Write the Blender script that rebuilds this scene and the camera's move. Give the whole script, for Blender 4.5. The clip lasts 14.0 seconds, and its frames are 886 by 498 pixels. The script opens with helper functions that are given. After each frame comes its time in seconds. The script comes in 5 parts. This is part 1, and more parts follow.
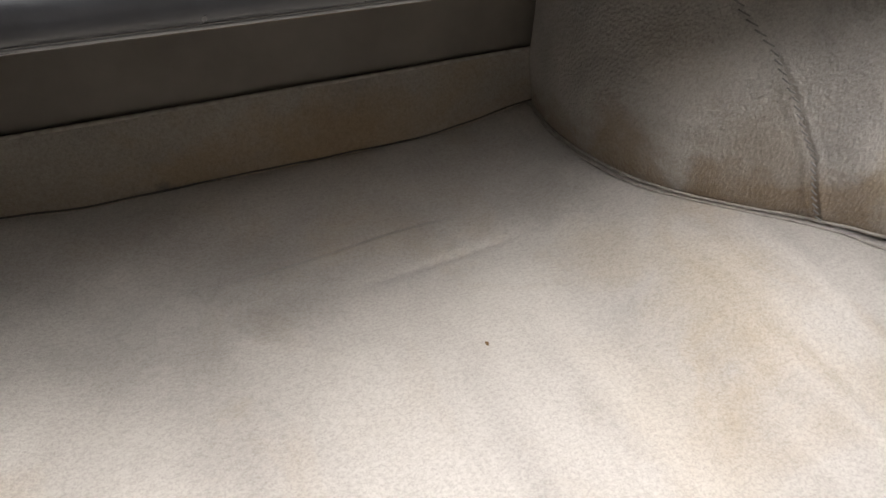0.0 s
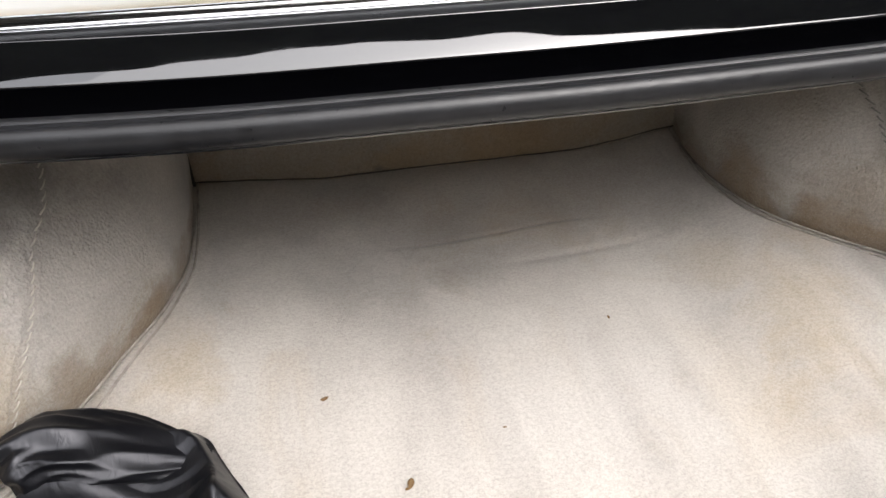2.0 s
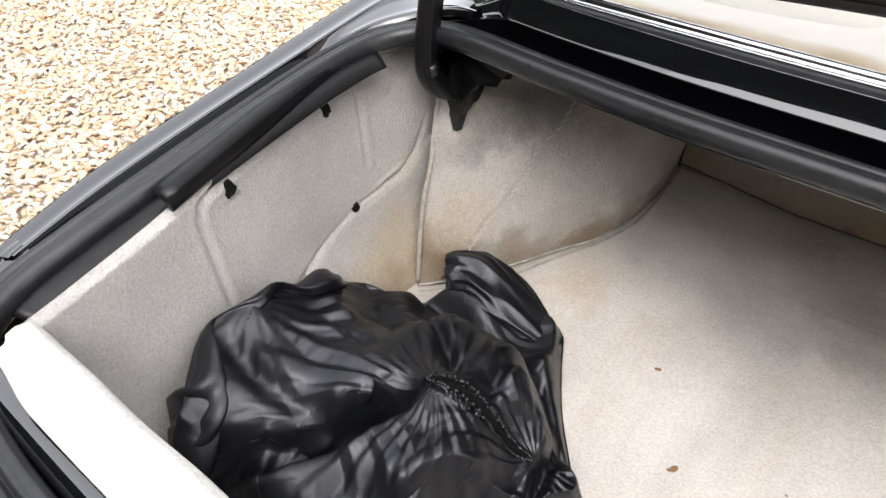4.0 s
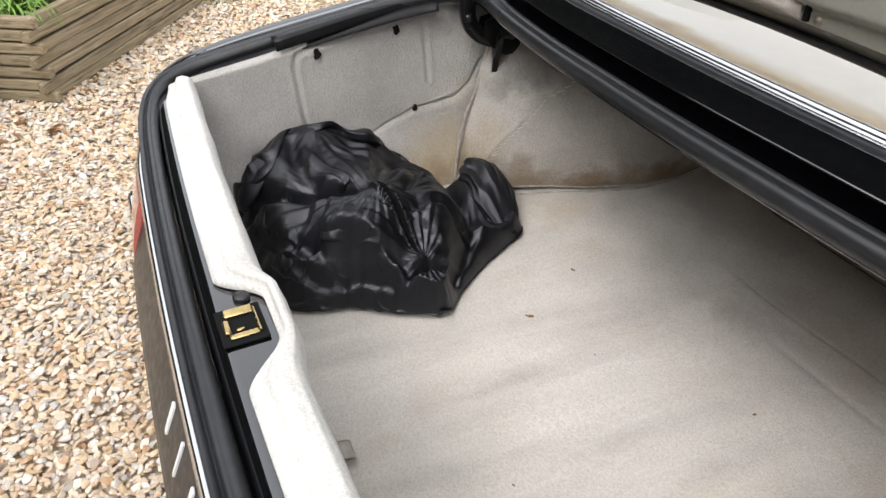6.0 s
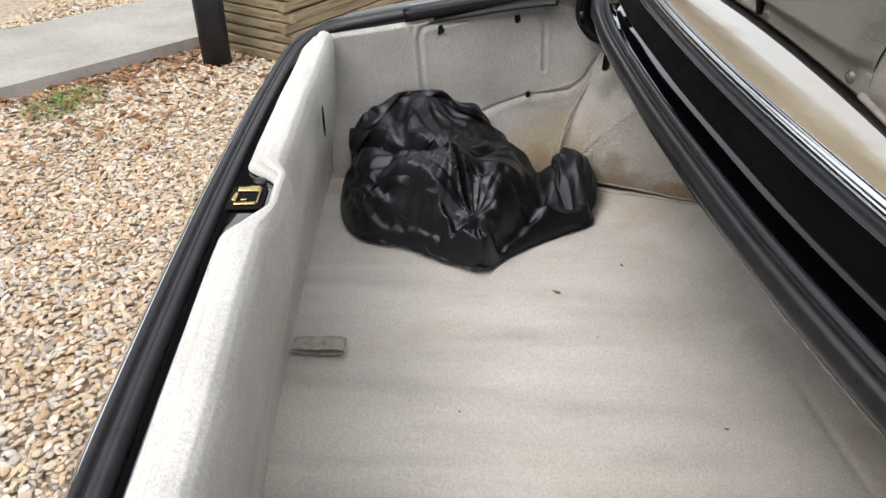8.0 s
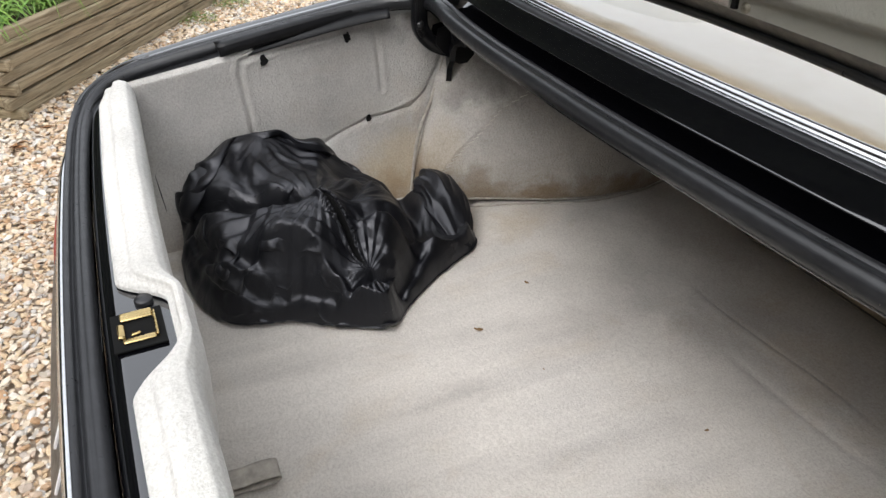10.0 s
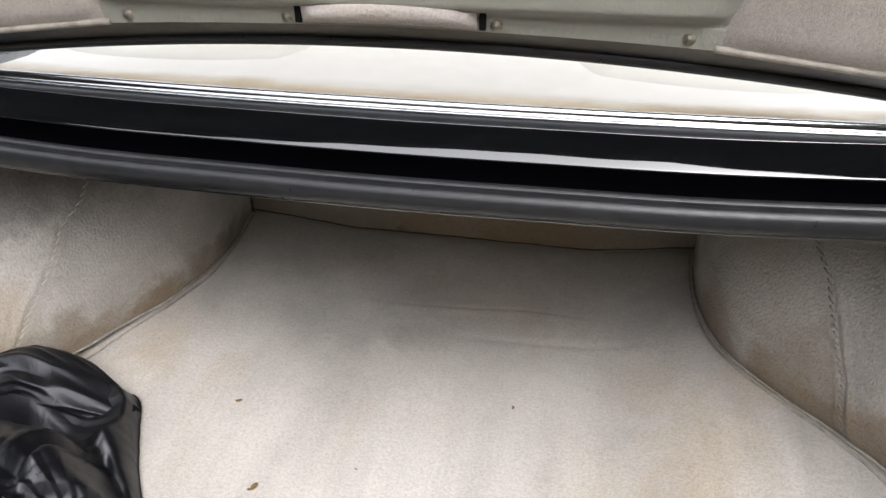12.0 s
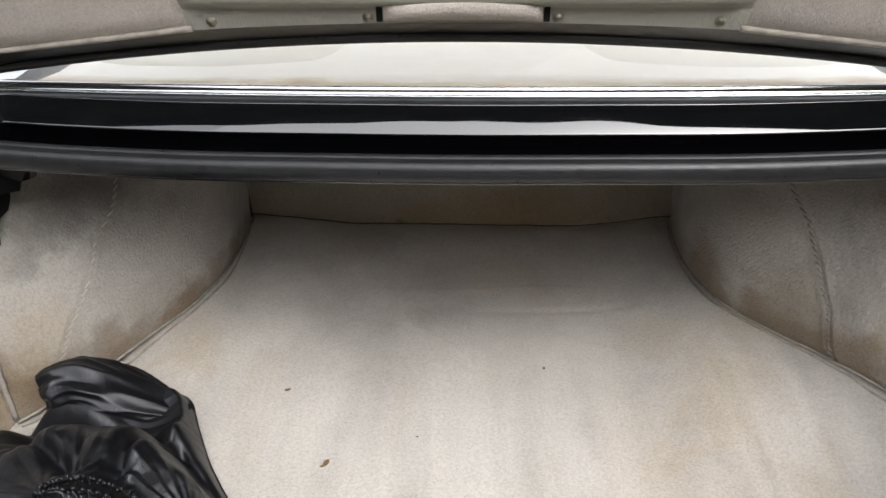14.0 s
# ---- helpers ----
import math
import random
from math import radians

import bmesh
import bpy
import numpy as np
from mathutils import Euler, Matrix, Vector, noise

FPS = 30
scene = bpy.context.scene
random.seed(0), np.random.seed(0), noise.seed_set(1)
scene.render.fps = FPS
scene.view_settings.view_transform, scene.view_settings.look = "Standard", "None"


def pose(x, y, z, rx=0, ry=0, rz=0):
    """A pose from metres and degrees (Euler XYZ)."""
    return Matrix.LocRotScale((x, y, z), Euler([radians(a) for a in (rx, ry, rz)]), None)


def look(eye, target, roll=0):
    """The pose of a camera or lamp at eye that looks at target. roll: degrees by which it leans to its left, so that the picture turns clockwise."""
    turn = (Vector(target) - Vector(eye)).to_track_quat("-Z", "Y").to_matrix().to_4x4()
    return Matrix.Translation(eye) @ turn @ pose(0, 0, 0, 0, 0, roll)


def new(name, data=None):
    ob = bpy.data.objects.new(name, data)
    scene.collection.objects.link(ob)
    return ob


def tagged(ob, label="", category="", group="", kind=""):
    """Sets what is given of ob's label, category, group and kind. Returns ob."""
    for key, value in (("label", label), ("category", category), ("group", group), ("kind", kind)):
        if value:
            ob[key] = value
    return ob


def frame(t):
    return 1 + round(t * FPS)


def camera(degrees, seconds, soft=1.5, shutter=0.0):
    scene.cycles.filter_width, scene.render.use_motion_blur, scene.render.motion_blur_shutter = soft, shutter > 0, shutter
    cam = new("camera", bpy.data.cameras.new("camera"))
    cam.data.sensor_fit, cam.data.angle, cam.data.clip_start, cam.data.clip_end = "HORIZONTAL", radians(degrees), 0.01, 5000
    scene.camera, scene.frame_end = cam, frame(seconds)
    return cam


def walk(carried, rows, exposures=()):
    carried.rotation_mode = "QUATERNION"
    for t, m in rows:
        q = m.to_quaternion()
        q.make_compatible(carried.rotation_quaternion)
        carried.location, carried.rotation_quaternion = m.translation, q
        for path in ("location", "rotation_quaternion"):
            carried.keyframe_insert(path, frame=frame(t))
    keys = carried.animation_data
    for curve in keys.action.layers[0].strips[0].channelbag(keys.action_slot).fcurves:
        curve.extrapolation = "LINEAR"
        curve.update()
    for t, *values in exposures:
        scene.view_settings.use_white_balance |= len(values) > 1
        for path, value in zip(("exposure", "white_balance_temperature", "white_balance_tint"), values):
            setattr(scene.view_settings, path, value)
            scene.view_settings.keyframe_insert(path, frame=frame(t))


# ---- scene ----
cam = camera(66.5, 14.0)
PATH = [
    (0, (-0.146, 0.287, 1.057), (0.544, 1.735, -0.138), 0.4),
    (0.5, (-0.16, 0.333, 1.106), (0.486, 1.734, -0.167), -0.4),
    (1, (-0.208, 0.271, 1.177), (0.433, 1.703, -0.063), -0.3),
    (1.5, (-0.24, 0.185, 1.216), (0.35, 1.636, -0.027), -0.4),
    (2, (-0.269, 0.081, 1.247), (0.056, 1.611, 0.0), -0.4),
    (2.5, (-0.3, -0.004, 1.273), (-0.181, 1.552, 0.021), -0.4),
    (3, (-0.297, -0.122, 1.318), (-0.475, 1.425, 0.063), -0.4),
    (3.5, (-0.248, -0.108, 1.339), (-0.776, 1.348, 0.075), -0.0),
    (4, (-0.137, -0.075, 1.343), (-1.084, 1.141, 0.069), 0.4),
    (4.2, (-0.087, -0.1, 1.347), (-1.161, 0.998, 0.065), 0.6),
    (6.3, (0.798, 0.048, 1.363), (-0.782, 0.553, 0.246), 0.9),
    (6.5, (0.89, 0.084, 1.363), (-0.737, 0.45, 0.259), 1.0),
    (7, (1.001, 0.228, 1.361), (-0.655, 0.32, 0.244), 1.2),
    (7.2, (0.987, 0.308, 1.364), (-0.67, 0.326, 0.245), 1.1),
    (9.3, (0.827, 0.246, 1.298), (-0.828, 0.429, 0.189), 1.8),
    (9.5, (0.816, 0.186, 1.313), (-0.823, 0.511, 0.212), 1.7),
    (10, (0.664, 0.088, 1.31), (-0.863, 0.778, 0.218), 1.2),
    (10.5, (0.517, -0.003, 1.318), (-0.787, 1.061, 0.238), 0.6),
    (11, (0.42, -0.146, 1.347), (-0.283, 1.366, 0.242), 0.1),
    (11.5, (0.305, -0.164, 1.355), (-0.161, 1.431, 0.241), -0.9),
    (12, (0.193, -0.022, 1.327), (-0.126, 1.621, 0.234), -0.5),
    (12.5, (0.083, 0.044, 1.366), (-0.16, 1.703, 0.277), -1.0),
    (13, (-0.049, 0.076, 1.346), (-0.241, 1.739, 0.252), -1.0),
    (13.5, (-0.031, 0.022, 1.36), (-0.097, 1.696, 0.267), -1.0),
    (13.7, (-0.028, -0.017, 1.361), (-0.082, 1.647, 0.253), -1.1),
    (14, (0.006, -0.147, 1.341), (-0.06, 1.536, 0.263), -0.6),
]
EXPOSURES = [(0, 1.2, 6650, 12), (1, 1.32, 6600, 12), (2, 1.22, 6600, 12), (3, 1.15, 6650, 10), (4, 1.25, 6550, 12), (6.5, 0.75, 6500, 10), (9.5, 0.66, 6450, 10), (10.5, 0.8, 6350, 10), (11, 1.1, 6350, 10), (12.5, 1.1, 6450, 12), (13.5, 1.1, 6450, 12), (14, 0.9, 6500, 10)]
walk(cam, [(t, look(eye, target, roll)) for t, eye, target, roll in PATH], EXPOSURES)
SKY, SUN = 0.26, 0.70

# ---- light ----
world = bpy.data.worlds.new("overcast_sky")
scene.world = world
world.use_nodes = True
wn, wl = world.node_tree.nodes, world.node_tree.links
sky = wn.new("ShaderNodeTexSky")
sky.sky_type = "NISHITA"
sky.sun_disc = False
sky.sun_elevation, sky.sun_rotation = radians(50), radians(141)
sky.air_density, sky.dust_density, sky.ozone_density = 1.0, 4.0, 1.0
grey = wn.new("ShaderNodeHueSaturation")
grey.inputs["Saturation"].default_value = 0.22
grey.inputs["Value"].default_value = 1.0
wl.new(sky.outputs[0], grey.inputs["Color"])
cloud = wn.new("ShaderNodeMix")
cloud.data_type = "RGBA"
cloud.inputs[0].default_value = 0.5
cloud_in = [q for q in cloud.inputs if q.type == "RGBA"]
wl.new(grey.outputs[0], cloud_in[0])
cloud_in[1].default_value = (3.3, 3.4, 3.55, 1)
wl.new([q for q in cloud.outputs if q.type == "RGBA"][0], wn["Background"].inputs[0])
wn["Background"].inputs[1].default_value = SKY
sun_data = bpy.data.lights.new("sun", "SUN")
sun_data.energy, sun_data.angle, sun_data.color = SUN, radians(105), (1.0, 0.97, 0.93)
sun = new("sun", sun_data)
sun.matrix_world = look((3.6, -4.5, 6.9), (0, 0, 0))


# ---- building helpers ----
def place_under(ob, parent):
    ob.parent = parent
    ob.matrix_parent_inverse = parent.matrix_basis.inverted()
    return ob


def part(name, bm, material, parent=None, label="", smooth=True):
    """Links a bmesh as one mesh object, under parent where one is given."""
    me = bpy.data.meshes.new(name)
    bm.to_mesh(me)
    bm.free()
    if smooth:
        me.polygons.foreach_set("use_smooth", [True] * len(me.polygons))
    me.materials.append(material)
    ob = new(name, me)
    if parent:
        place_under(ob, parent)
    if label:
        ob["label"] = label
    return ob


def thing(name, label, category, at=(0, 0, 0), group="", kind=""):
    e = new(name)
    e.empty_display_size = 0.05
    e.matrix_basis = Matrix.Translation(at)
    return tagged(e, label, category, group, kind)


def mesh(verts, faces):
    me = bpy.data.meshes.new("tmp")
    me.from_pydata([tuple(v) for v in verts], [], faces)
    bm = bmesh.new()
    bm.from_mesh(me)
    bpy.data.meshes.remove(me)
    return bm


def grid(nu, nv, f, close_u=False, close_v=False):
    """A sheet of nu x nv points f(u, v), u and v from 0 to 1."""
    verts = [f(i / (nu if close_u else nu - 1), j / (nv if close_v else nv - 1)) for i in range(nu) for j in range(nv)]
    faces = []
    for i in range(nu if close_u else nu - 1):
        for j in range(nv if close_v else nv - 1):
            a, b = i, (i + 1) % nu
            c, d = j, (j + 1) % nv
            faces.append((a * nv + c, b * nv + c, b * nv + d, a * nv + d))
    return mesh(verts, faces)


def thicken(bm, depth):
    """Gives a sheet a back at that depth along its normals, and a rim."""
    bmesh.ops.recalc_face_normals(bm, faces=bm.faces)
    bmesh.ops.solidify(bm, geom=bm.faces[:], thickness=depth)
    bmesh.ops.recalc_face_normals(bm, faces=bm.faces)
    return bm


def box(size, at=(0, 0, 0), bevel=0.002, turn=(0, 0, 0), segments=2):
    bm = bmesh.new()
    bmesh.ops.create_cube(bm, size=1.0)
    bmesh.ops.scale(bm, vec=size, verts=bm.verts)
    if bevel:
        bmesh.ops.bevel(bm, geom=bm.edges[:], offset=bevel, segments=segments, affect="EDGES", profile=0.5)
    bmesh.ops.transform(bm, matrix=pose(*at, *turn), verts=bm.verts)
    return bm


def join(*bms):
    out = bmesh.new()
    for b in bms:
        me = bpy.data.meshes.new("tmp")
        b.to_mesh(me)
        b.free()
        out.from_mesh(me)
        bpy.data.meshes.remove(me)
    return out


def spline(points, n, closed=False):
    """n points along a smooth curve through the given ones."""
    p = [Vector(q) for q in points]
    k = len(p)
    out = []
    spans = k if closed else k - 1
    for i in range(n):
        s = i / (n if closed else n - 1) * spans
        a = min(int(s), spans - 1)
        t = s - a
        if closed:
            p0, p1, p2, p3 = p[(a - 1) % k], p[a % k], p[(a + 1) % k], p[(a + 2) % k]
        else:
            p0, p1, p2, p3 = p[max(a - 1, 0)], p[a], p[a + 1], p[min(a + 2, k - 1)]
        out.append(0.5 * ((2 * p1) + (p2 - p0) * t + (2 * p0 - 5 * p1 + 4 * p2 - p3) * t * t + (3 * p1 - p0 - 3 * p2 + p3) * t ** 3))
    return out


def sweep(path, profile, closed=False, cap=True, ring=True, up=(0, 0, 1)):
    """Carries a profile of (outward, up) along a path. profile: a list, or a function of 0..1."""
    n = len(path)
    up = Vector(up)
    rows = []
    for i, p in enumerate(path):
        a = path[(i - 1) % n] if closed or i else path[0]
        b = path[(i + 1) % n] if closed or i < n - 1 else path[-1]
        t = (b - a).normalized()
        side = t.cross(up).normalized()
        top = side.cross(t).normalized()
        prof = profile(i / max(n - 1, 1)) if callable(profile) else profile
        rows.append([p + side * u + top * v for u, v in prof])
    m = len(rows[0])
    verts = [v for r in rows for v in r]
    faces = []
    for i in range(n if closed else n - 1):
        k = (i + 1) % n
        for j in range(m if ring else m - 1):
            l = (j + 1) % m
            faces.append((i * m + j, k * m + j, k * m + l, i * m + l))
    if cap and ring and not closed:
        faces.append(tuple(range(m)))
        faces.append(tuple((n - 1) * m + j for j in reversed(range(m))))
    bm = mesh(verts, faces)
    bmesh.ops.recalc_face_normals(bm, faces=bm.faces)
    return bm


def circle(r, n=10, sx=1.0, sy=1.0):
    return [(r * sx * math.cos(2 * math.pi * i / n), r * sy * math.sin(2 * math.pi * i / n)) for i in range(n)]


def tube(points, r, n=40, sides=8):
    return sweep(spline(points, n), circle(r, sides))


def lathe(profile, sides=24, at=(0, 0, 0), turn=(0, 0, 0)):
    """Turns a profile of (radius, height) round the z axis."""
    bm = grid(sides, len(profile), lambda u, v: (profile[round(v * (len(profile) - 1))][0] * math.cos(2 * math.pi * u),
              profile[round(v * (len(profile) - 1))][0] * math.sin(2 * math.pi * u), profile[round(v * (len(profile) - 1))][1]), close_u=True)
    bmesh.ops.remove_doubles(bm, verts=bm.verts, dist=1e-5)
    bmesh.ops.transform(bm, matrix=pose(*at, *turn), verts=bm.verts)
    bmesh.ops.recalc_face_normals(bm, faces=bm.faces)
    return bm


def smooth01(a, b, x):
    t = min(max((x - a) / (b - a), 0.0), 1.0)
    return t * t * (3 - 2 * t)


def lerp(a, b, t):
    return a + (b - a) * t


def n3(x, y, z=0.0):
    return noise.noise((x, y, z))


def near(p, line):
    """The distance from a 2D point to a line of points."""
    best = 9.0
    for (ax, ay), (bx, by) in zip(line, line[1:]):
        dx, dy = bx - ax, by - ay
        t = max(0.0, min(1.0, ((p[0] - ax) * dx + (p[1] - ay) * dy) / (dx * dx + dy * dy)))
        best = min(best, math.hypot(p[0] - ax - t * dx, p[1] - ay - t * dy))
    return best


# ---- materials ----
def base_material(name, rough=0.5, metal=0.0, spec=0.5):
    m = bpy.data.materials.new(name)
    m.use_nodes = True
    nt = m.node_tree
    b = nt.nodes["Principled BSDF"]
    b.inputs["Roughness"].default_value = rough
    b.inputs["Metallic"].default_value = metal
    b.inputs["Specular IOR Level"].default_value = spec
    return m, nt, b


def coords(nt, scale=(1, 1, 1)):
    t = nt.nodes.new("ShaderNodeTexCoord")
    m = nt.nodes.new("ShaderNodeMapping")
    m.inputs["Scale"].default_value = scale
    nt.links.new(t.outputs["Object"], m.inputs["Vector"])
    return m.outputs[0]


def noise_tex(nt, vec, scale, detail=4.0, rough=0.55, distort=0.0):
    n = nt.nodes.new("ShaderNodeTexNoise")
    n.inputs["Scale"].default_value = scale
    n.inputs["Detail"].default_value = detail
    n.inputs["Roughness"].default_value = rough
    n.inputs["Distortion"].default_value = distort
    nt.links.new(vec, n.inputs["Vector"])
    return n.outputs["Fac"]


def ramp(nt, fac, stops):
    r = nt.nodes.new("ShaderNodeValToRGB")
    while len(r.color_ramp.elements) < len(stops):
        r.color_ramp.elements.new(0.5)
    for e, (p, c) in zip(r.color_ramp.elements, stops):
        e.position = p
        e.color = (*c, 1) if len(c) == 3 else c
    nt.links.new(fac, r.inputs[0])
    return r.outputs[0]


def mix(nt, fac, a, b, mode="MIX"):
    m = nt.nodes.new("ShaderNodeMix")
    m.data_type = "RGBA"
    m.blend_type = mode
    for sock, v in ((m.inputs["Factor"], fac), (m.inputs["A"], a), (m.inputs["B"], b)):
        if isinstance(v, (int, float)):
            sock.default_value = v
        elif isinstance(v, tuple):
            sock.default_value = (*v, 1)
        else:
            nt.links.new(v, sock)
    return m.outputs["Result"]


def maths(nt, op, a, b=0.0):
    m = nt.nodes.new("ShaderNodeMath")
    m.operation = op
    for sock, v in zip(m.inputs, (a, b)):
        if isinstance(v, (int, float)):
            sock.default_value = v
        else:
            nt.links.new(v, sock)
    return m.outputs[0]


def bump(nt, b, height, strength, distance=0.002, over=None):
    n = nt.nodes.new("ShaderNodeBump")
    n.inputs["Strength"].default_value = strength
    n.inputs["Distance"].default_value = distance
    nt.links.new(height, n.inputs["Height"])
    if over:
        nt.links.new(over, n.inputs["Normal"])
    nt.links.new(n.outputs[0], b.inputs["Normal"])
    return n.outputs[0]


G0, G1 = (0, 0, 0), (1, 1, 1)


def carpet(name, colour, dirt, tan, dirt_amount=0.5, tan_amount=0.4, streaks=0.0, pile=1.0, tide=None, blots=(), leathery=0.0, nap=1.0):
    """Worn velour carpet: pile grain, soiled patches, water marks. tide: heights between which a brown tide mark fades
    out. blots: stains and, at the floor's back, painted shade.
    """
    m, nt, b = base_material(name, 0.95, 0, 0.15)
    v = coords(nt)
    light = tuple(min(1, c * 1.15) for c in colour)
    c = ramp(nt, noise_tex(nt, v, 5.0, 6, 0.6), [(0.3, tuple(x * 0.84 for x in colour)), (0.48, colour), (0.7, light)])
    grime = ramp(nt, noise_tex(nt, v, 3.1, 5, 0.62, 0.6), [(0.5, G0), (0.72, G1)])
    c = mix(nt, maths(nt, "MULTIPLY", grime, dirt_amount), c, dirt)
    marks = ramp(nt, noise_tex(nt, coords(nt, (1.3, 1, 1.7)), 4.3, 6, 0.6, 0.8), [(0.52, G0), (0.7, G1)])
    c = mix(nt, maths(nt, "MULTIPLY", marks, tan_amount), c, tan)
    if streaks:
        s = ramp(nt, noise_tex(nt, coords(nt, (13, 1.6, 1)), 1.0, 3, 0.5, 0.4), [(0.35, G0), (0.65, G1)])
        ys = nt.nodes.new("ShaderNodeSeparateXYZ")
        nt.links.new(v, ys.inputs[0])
        worn = nt.nodes.new("ShaderNodeMapRange")
        worn.inputs["From Min"].default_value, worn.inputs["From Max"].default_value = 0.95, 0.60
        nt.links.new(ys.outputs[1], worn.inputs["Value"])
        s = maths(nt, "MULTIPLY", s, worn.outputs[0])
        c = mix(nt, maths(nt, "MULTIPLY", s, streaks), c, tuple(min(1, x * 1.30) for x in colour))
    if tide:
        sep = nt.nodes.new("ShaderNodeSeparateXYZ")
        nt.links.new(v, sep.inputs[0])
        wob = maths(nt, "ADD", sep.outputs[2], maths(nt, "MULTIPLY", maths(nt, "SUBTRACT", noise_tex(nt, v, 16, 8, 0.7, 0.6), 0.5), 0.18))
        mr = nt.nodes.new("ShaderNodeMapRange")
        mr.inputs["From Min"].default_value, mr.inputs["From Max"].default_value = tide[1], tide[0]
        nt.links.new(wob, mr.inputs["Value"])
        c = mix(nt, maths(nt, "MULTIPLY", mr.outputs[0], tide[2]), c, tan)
    if blots:
        wv = nt.nodes.new("ShaderNodeVectorMath")
        wn_ = nt.nodes.new("ShaderNodeTexNoise")
        wn_.inputs["Scale"].default_value, wn_.inputs["Detail"].default_value, wn_.inputs["Roughness"].default_value = 11.0, 8.0, 0.68
        nt.links.new(v, wn_.inputs["Vector"])
        wv.operation = "MULTIPLY_ADD"
        nt.links.new(wn_.outputs["Color"], wv.inputs[0])
        wv.inputs[1].default_value = (0.22, 0.22, 0.16)
        nt.links.new(v, wv.inputs[2])
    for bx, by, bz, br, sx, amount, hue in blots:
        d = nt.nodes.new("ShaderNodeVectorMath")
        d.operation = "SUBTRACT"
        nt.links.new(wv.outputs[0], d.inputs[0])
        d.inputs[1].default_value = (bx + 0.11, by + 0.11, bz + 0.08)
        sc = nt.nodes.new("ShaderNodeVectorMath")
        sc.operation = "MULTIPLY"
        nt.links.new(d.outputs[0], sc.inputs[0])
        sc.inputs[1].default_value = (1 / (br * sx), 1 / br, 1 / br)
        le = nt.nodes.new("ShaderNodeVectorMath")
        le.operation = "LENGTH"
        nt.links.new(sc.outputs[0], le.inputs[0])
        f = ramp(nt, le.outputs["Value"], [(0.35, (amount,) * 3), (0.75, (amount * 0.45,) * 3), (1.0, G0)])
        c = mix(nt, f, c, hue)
    fine = noise_tex(nt, v, 420 * nap, 3, 0.7)
    tufts = noise_tex(nt, coords(nt, (1, 1.25, 1)), 190 * nap, 3, 0.6)
    grain = mix(nt, 0.45, fine, tufts)
    c = mix(nt, 0.6, c, ramp(nt, grain, [(0.36, (0.54, 0.52, 0.50)), (0.58, (1, 1, 1))]), "MULTIPLY")
    nt.links.new(c, b.inputs["Base Color"])
    b.inputs["Sheen Weight"].default_value = 0.25
    b.inputs["Sheen Roughness"].default_value = 0.6
    n1 = bump(nt, b, noise_tex(nt, v, 22, 4, 0.55), 0.35 * pile, 0.006)
    n2 = bump(nt, b, grain, 0.65 * pile, 0.0028, n1)
    if leathery:
        w = nt.nodes.new("ShaderNodeTexVoronoi")
        w.inputs["Scale"].default_value = 230
        nt.links.new(coords(nt, (1, 1, 0.7)), w.inputs["Vector"])
        bump(nt, b, w.outputs["Distance"], leathery * 1.3, 0.003, n2)
        b.inputs["Roughness"].default_value = 0.68
        b.inputs["Specular IOR Level"].default_value = 0.25
    return m


def paint(name, colour, rough=0.03, coat=1.0):
    m, nt, b = base_material(name, 0.25, 0, 0.5)
    v = coords(nt)
    nt.links.new(ramp(nt, noise_tex(nt, v, 60, 5, 0.6), [(0.3, colour), (0.8, tuple(c * 1.3 + 0.0006 for c in colour))]), b.inputs["Base Color"])
    dust = ramp(nt, noise_tex(nt, v, 35, 6, 0.7), [(0.45, (rough,) * 3), (0.75, (rough + 0.07,) * 3)])
    nt.links.new(dust, b.inputs["Roughness"])
    b.inputs["Coat Weight"].default_value = coat
    b.inputs["Coat Roughness"].default_value = 0.02
    b.inputs["Coat IOR"].default_value = 1.95
    return m


def plain(name, colour, rough=0.5, metal=0.0, spec=0.5, vary=0.15, scale=30, bumps=0.0, bump_scale=200, aniso=(1, 1, 1)):
    m, nt, b = base_material(name, rough, metal, spec)
    v = coords(nt, aniso)
    f = noise_tex(nt, v, scale, 5, 0.6)
    nt.links.new(ramp(nt, f, [(0.3, tuple(c * (1 - vary) for c in colour)), (0.7, tuple(min(1, c * (1 + vary)) for c in colour))]), b.inputs["Base Color"])
    nt.links.new(ramp(nt, noise_tex(nt, v, scale * 2.3, 4, 0.6), [(0.3, (max(rough - 0.07, 0.02),) * 3), (0.7, (min(rough + 0.08, 1),) * 3)]), b.inputs["Roughness"])
    if bumps:
        bump(nt, b, noise_tex(nt, v, bump_scale, 4, 0.6), bumps, 0.002)
    return m


